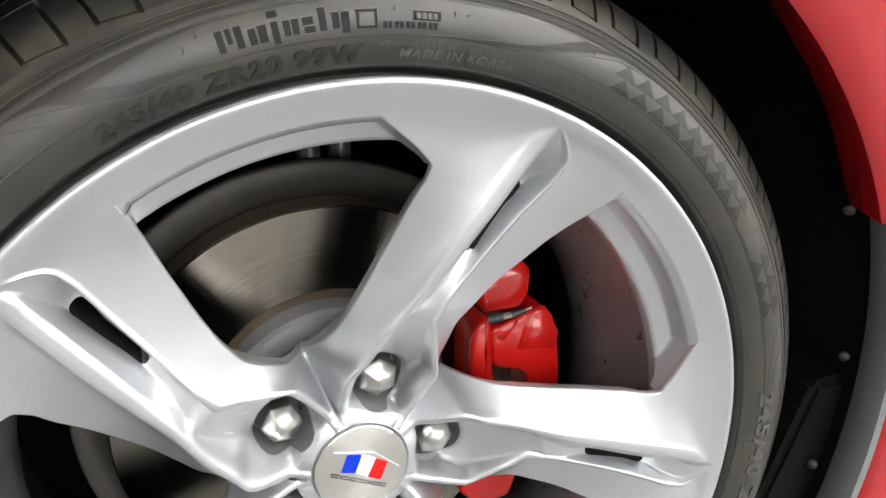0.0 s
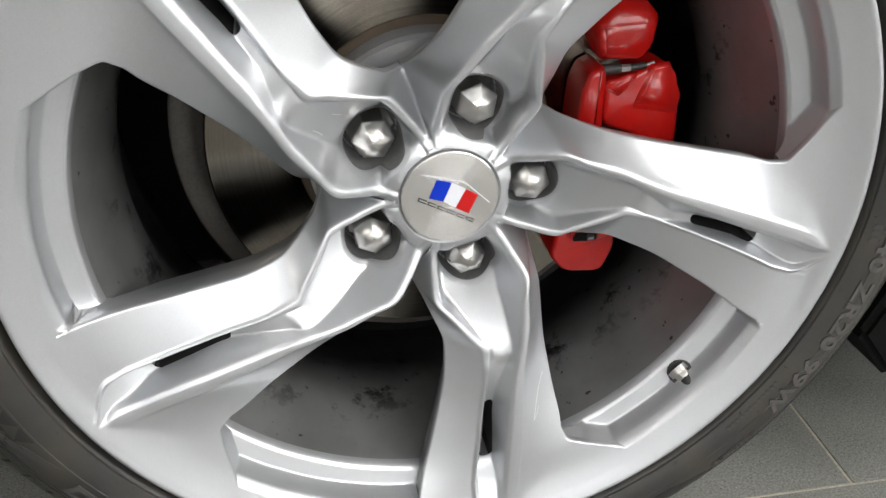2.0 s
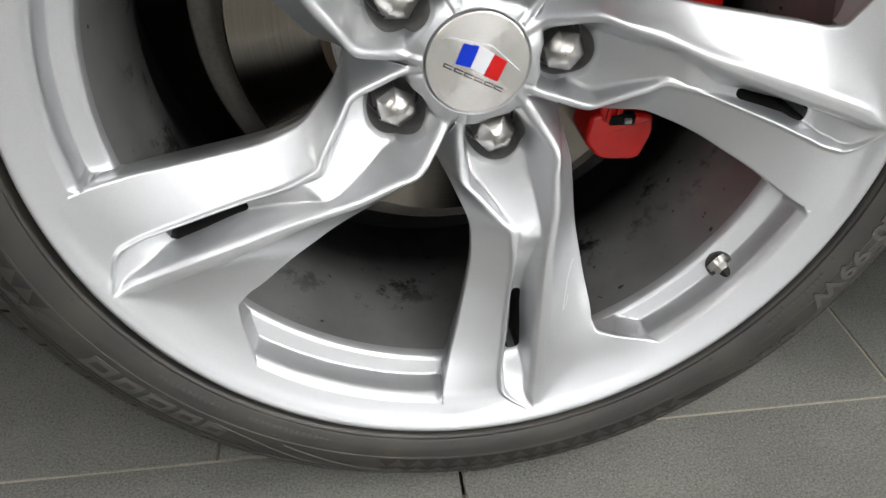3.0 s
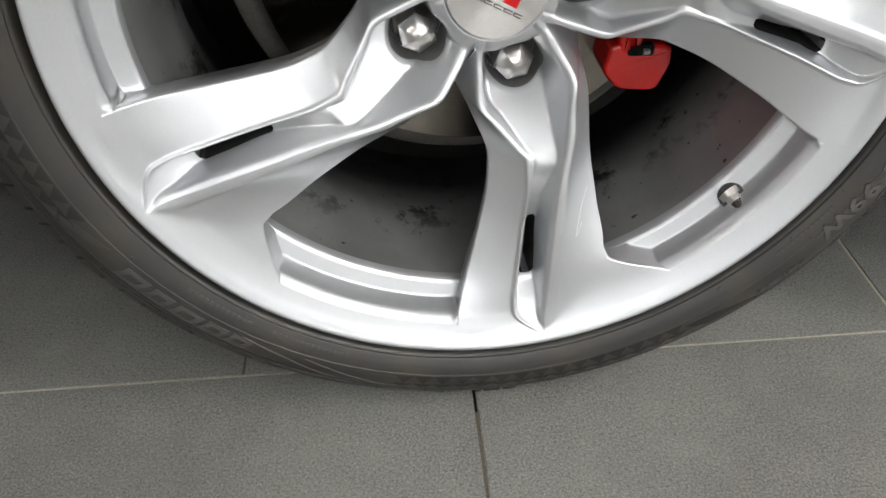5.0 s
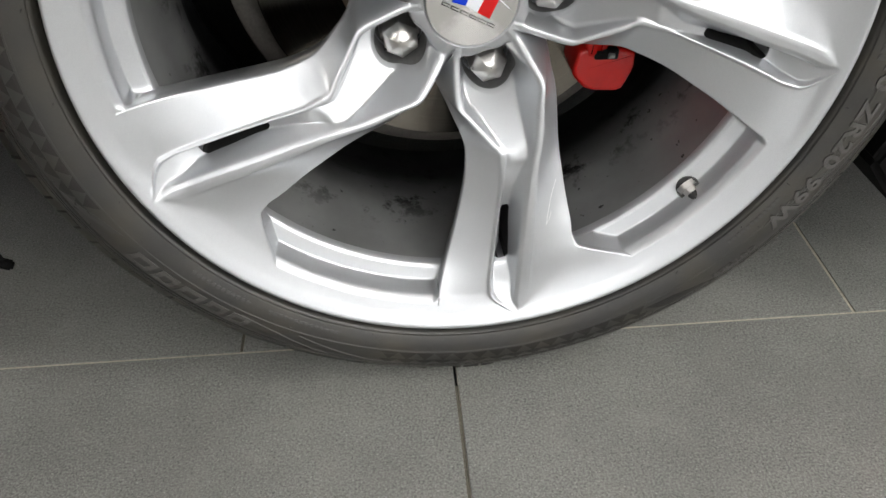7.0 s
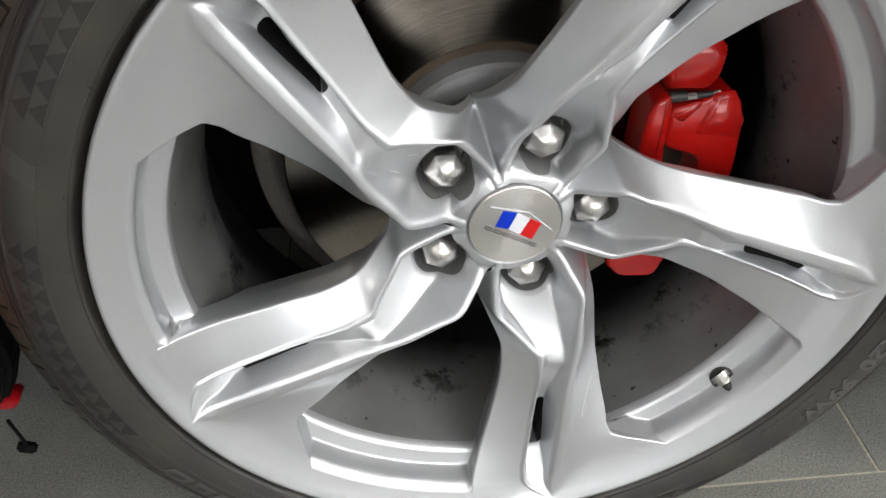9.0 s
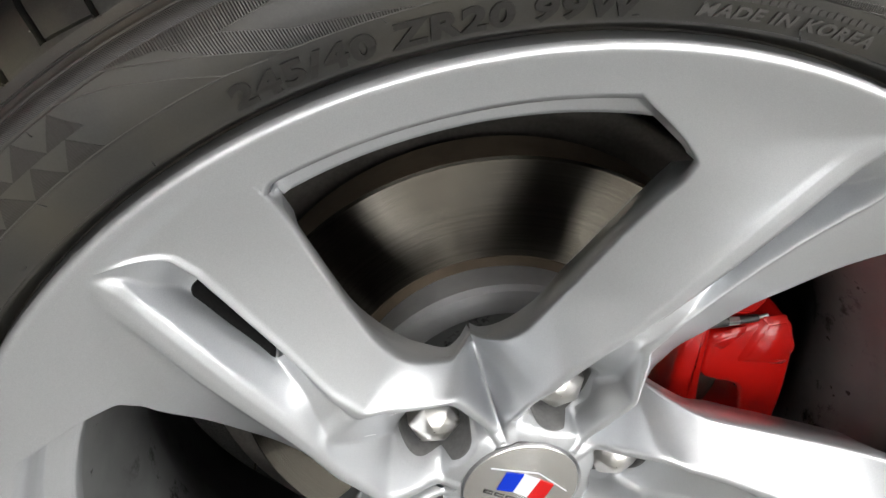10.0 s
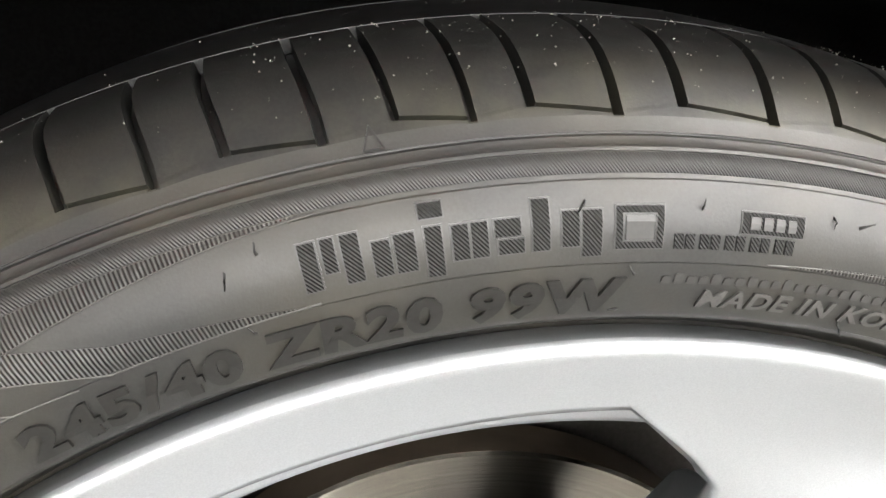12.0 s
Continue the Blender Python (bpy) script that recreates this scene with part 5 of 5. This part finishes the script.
# ---- valve ----
def build_valve():
    bm = bmesh.new()
    foot = Vector(polar(0.2402, -39.5, 0.0310))
    out = Vector(polar(1, -40.2, 0))
    axis = (Vector((0, -0.75, 0)) + out * 0.55).normalized()
    turn = axis.to_track_quat("Z", "Y").to_matrix().to_4x4()

    def ring(radius1, radius2, z0, z1, seg=16):
        bmesh.ops.create_cone(bm, segments=seg, radius1=radius1, radius2=radius2, depth=z1 - z0, cap_ends=True, matrix=Matrix.Translation(foot) @ turn @ Matrix.Translation((0, 0, (z0 + z1) / 2)))

    ring(0.0082, 0.0076, -0.004, 0.0006, 28)
    ring(0.0062, 0.0060, 0.0006, 0.0040, 6)
    ring(0.0050, 0.0048, 0.0040, 0.0052, 16)
    valve = part("valve", bm, CHROME, wheel, "small steel tyre valve with a dark cap")
    sharpen(valve, 30)
    bm = bmesh.new()
    ring(0.0043, 0.0042, 0.0052, 0.0120, 14)
    ring(0.0036, 0.0036, 0.0120, 0.0165, 14)
    ring(0.0036, 0.0026, 0.0165, 0.0176, 14)
    sharpen(part("valve_cap", bm, STEEL_DARK, wheel, "dark valve cap"), 30)
    bm = bmesh.new()
    seat_axis = (Vector((0, -0.88, 0)) - out * 0.47).to_track_quat("Z", "Y").to_matrix().to_4x4()
    seat_at = Vector(polar(0.2402, -39.5, 0.0318))
    bmesh.ops.create_cone(bm, segments=28, radius1=0.0098, radius2=0.0096, depth=0.0030, cap_ends=True, matrix=Matrix.Translation(seat_at) @ seat_axis)
    sharpen(part("valve_seal", bm, STEEL_DARK, wheel, "black rubber valve seal"), 30)


build_valve()

# ---- body ----
def build_body():
    # fender skin with a rolled lip round the arch
    profile = [(0.434, 0.060), (0.402, 0.020), (0.394, -0.010), (0.393, -0.016), (0.396, -0.020), (0.415, -0.028), (0.465, -0.040), (0.545, -0.046), (0.665, -0.036), (0.760, 0.02)]
    v, f = revolve(profile, 90, 20, 170)
    sharpen(obj("fender", v, f, PAINT_RED, car, "glossy red fender with a rolled arch lip", m=pose(0, 0, HUB)), 40)
    profile = [(0.454, 0.060), (0.429, 0.030), (0.4265, 0.008), (0.428, 0.002), (0.433, 0.0), (0.4335, 0.004)]
    v, f = revolve(profile, 40, -21, 40)
    sharpen(obj("arch_trim", v, f, GREY_TRIM, car, "matt grey arch edge trim", m=pose(0, 0, HUB)), 40)
    profile = [(0.4338, 0.006), (0.4345, 0.0), (0.455, -0.006), (0.52, -0.02), (0.62, -0.01)]
    v, f = revolve(profile, 40, -21, 40)
    obj("bumper", v, f, PAINT_RED, car, "glossy red lower body panel", m=pose(0, 0, HUB))
    profile = [(0.4285, 0.014), (0.431, 0.020), (0.434, 0.10), (0.425, 0.28), (0.40, 0.30), (0.02, 0.31)]
    v, f = revolve(profile, 120, -24, 223)
    obj("wheel_liner", v, f, BLACK, car, "black plastic wheel arch liner", m=pose(0, 0, HUB))


build_body()


def build_underside():
    v, f = revolve([(0.02, 0.285), (0.245, 0.285), (0.246, 0.300), (0.02, 0.300)], 64)
    obj("inner_panel", v, f, BLACK, car, "black inner panel behind the wheel", m=pose(0, 0, HUB))
    bm = block([(-0.10, 0.150), (0.10, 0.150), (0.06, 0.260), (-0.06, 0.260)], 0.20, 0.60, 0.01)
    part("control_arm", bm, BLACK, car, "black suspension arm")
    bm = bmesh.new()
    box(bm, -2.6, 1.0, 0.33, 1.75, 0.13, 0.60, bevel=0.02)
    part("underbody", bm, BLACK, car, "black underbody", smooth=False)
    # an unseen box ahead of the wheel, added to keep light off the floor
    bm = bmesh.new()
    box(bm, 0.53, 1.0, 0.045, 0.32, 0.125, 0.55, bevel=0.02)
    part("bumper_shade_box", bm, BLACK, car, "unseen black box added under the bumper to shade the floor", smooth=False)
    bm = bmesh.new()
    box(bm, -2.6, -0.47, 0.142, 0.32, 0.15, 0.55, bevel=0.02)
    part("sill_underside", bm, BLACK, car, "black underside of the sill", smooth=False)
    # lower end of the liner ahead of the wheel
    bm = block([(0.345, 0.172), (0.388, 0.118), (0.430, 0.124), (0.520, 0.150), (0.520, 0.30), (0.400, 0.30)], 0.045, 0.30, 0.006)
    part("air_deflector", bm, BLACK, car, "dusty black plastic deflector under the bumper", smooth=False)
    # lower end of the liner behind the wheel and the sill under it
    bm = block([(-0.396, 0.250), (-0.393, 0.196), (-0.410, 0.153), (-0.50, 0.150), (-0.50, 0.33), (-0.41, 0.33)], 0.10, 0.135, 0.006)
    part("liner_end", bm, BLACK, car, "black plastic end of the liner", smooth=False)
    bm = bmesh.new()
    box(bm, -1.6, -0.408, 0.108, 0.135, 0.139, 0.147, bevel=0.003)
    part("sill", bm, PAINT_RED, car, "red sill edge")
    rod(-0.415, 0.137, -0.410, 0.104, 0.10, 0.0016, "clip_stem", BLACK, car)
    bm = bmesh.new()
    box(bm, -0.009, 0.007, -0.005, 0.005, -0.003, 0.005, pose(-0.410, 0.10, 0.099, 0, 24, 0), 0.002)
    part("clip_foot", bm, BLACK, car)
    for r, a in ((0.4255, 17.0), (0.4265, -1.5), (0.4245, -16.0)):
        bm = bmesh.new()
        x, _, z = polar(r - 0.006, a, 0)
        way = Vector(polar(1, a, 0))
        turn = (-way + Vector((0, -0.8, 0))).normalized().to_track_quat("Z", "Y").to_matrix().to_4x4()
        bmesh.ops.create_uvsphere(bm, u_segments=12, v_segments=8, radius=0.0048, matrix=Matrix.Translation((x, 0.04, z + HUB)) @ turn @ Matrix.Diagonal((1, 1, 0.5, 1)))
        part("liner_bolt", bm, STEEL_DARK, car, "dusty steel liner bolt")
    for x0, x1, z in ((0.010, 0.024, 0.515), (0.034, 0.048, 0.522)):
        bm = bmesh.new()
        box(bm, x0, x1, 0.19, 0.22, z - 0.02, z + 0.02, bevel=0.003)
        part("knuckle_lug", bm, STEEL, car, "grey cast knuckle lug")


build_underside()


# ---- floor tiles ----
def build_tiles():
    size_x, size_y, gap, gap_y = 0.60, 0.60, 0.0032, 0.0022
    bm = bmesh.new()
    box(bm, gap / 2, size_x - gap / 2, gap_y / 2, size_y - gap_y / 2, -0.0011, 0.0, bevel=0.0004)
    tile = part("tile", bm, TILE, floor, smooth=False)
    base = pose(0, 0, 0, 0, 0, -2.2)
    whole = tile.data
    first = True
    edges = ((ROOM[0], 0, -1, 0), (ROOM[1], 0, 1, 0), (0, ROOM[2], 0, -1), (0, ROOM[3], 0, 1))
    for row in range(-8, 9):
        y = 0.0527 + row * size_y
        x = 0.381 if row % 2 == 0 else -0.019
        for c in range(-12, 12):
            m = base @ pose(x + c * size_x, y, 0)
            corners = [m @ Vector((u, w, 0)) for u in (0, size_x) for w in (0, size_y)]
            away = [[(p.x - ex) * nx + (p.y - ey) * ny for p in corners] for ex, ey, nx, ny in edges]
            if any(min(d) > -0.02 for d in away):
                continue
            mesh = whole
            if any(max(d) > 0 for d in away):
                # a tile cut to fit along a wall
                bm = bmesh.new()
                bm.from_mesh(whole)
                back = m.inverted()
                for (ex, ey, nx, ny), d in zip(edges, away):
                    if max(d) > 0:
                        bmesh.ops.bisect_plane(bm, geom=bm.verts[:] + bm.edges[:] + bm.faces[:], plane_co=back @ Vector((ex - 0.002 * nx, ey - 0.002 * ny, 0)),
                                               plane_no=back.to_3x3() @ Vector((nx, ny, 0)), clear_outer=True)
                mesh = bpy.data.meshes.new("tile")
                bm.to_mesh(mesh)
                bm.free()
                mesh.materials.append(TILE)
            if first and mesh is whole:
                tile.matrix_basis, first = m, False
            else:
                t = new("tile", mesh)
                t.parent = floor
                t.matrix_basis = m
    # the joint that runs out under the tyre is dirty, and black for a stretch beside it
    for name, mat_, u, v0, v1, z, label in (("joint_fill", GROUT_DARK, -0.019, -0.545, -0.006, -0.0003, "dark dirty grout in a floor joint"),
                                            ("black_joint", BLACK, -0.019, -0.006, 0.050, -0.0007, "black stretch of a floor joint"),
                                            ("joint_fill", GROUT_DARK, -0.219, 0.0545, 0.650, -0.0003, "dark dirty grout in a floor joint")):
        bm = bmesh.new()
        box(bm, u - 0.0015, u + 0.0011, v0, v1, -0.0016, z, bevel=0.0002)
        strip = part(name, bm, mat_, floor, label, smooth=False)
        strip.matrix_basis = base


build_tiles()
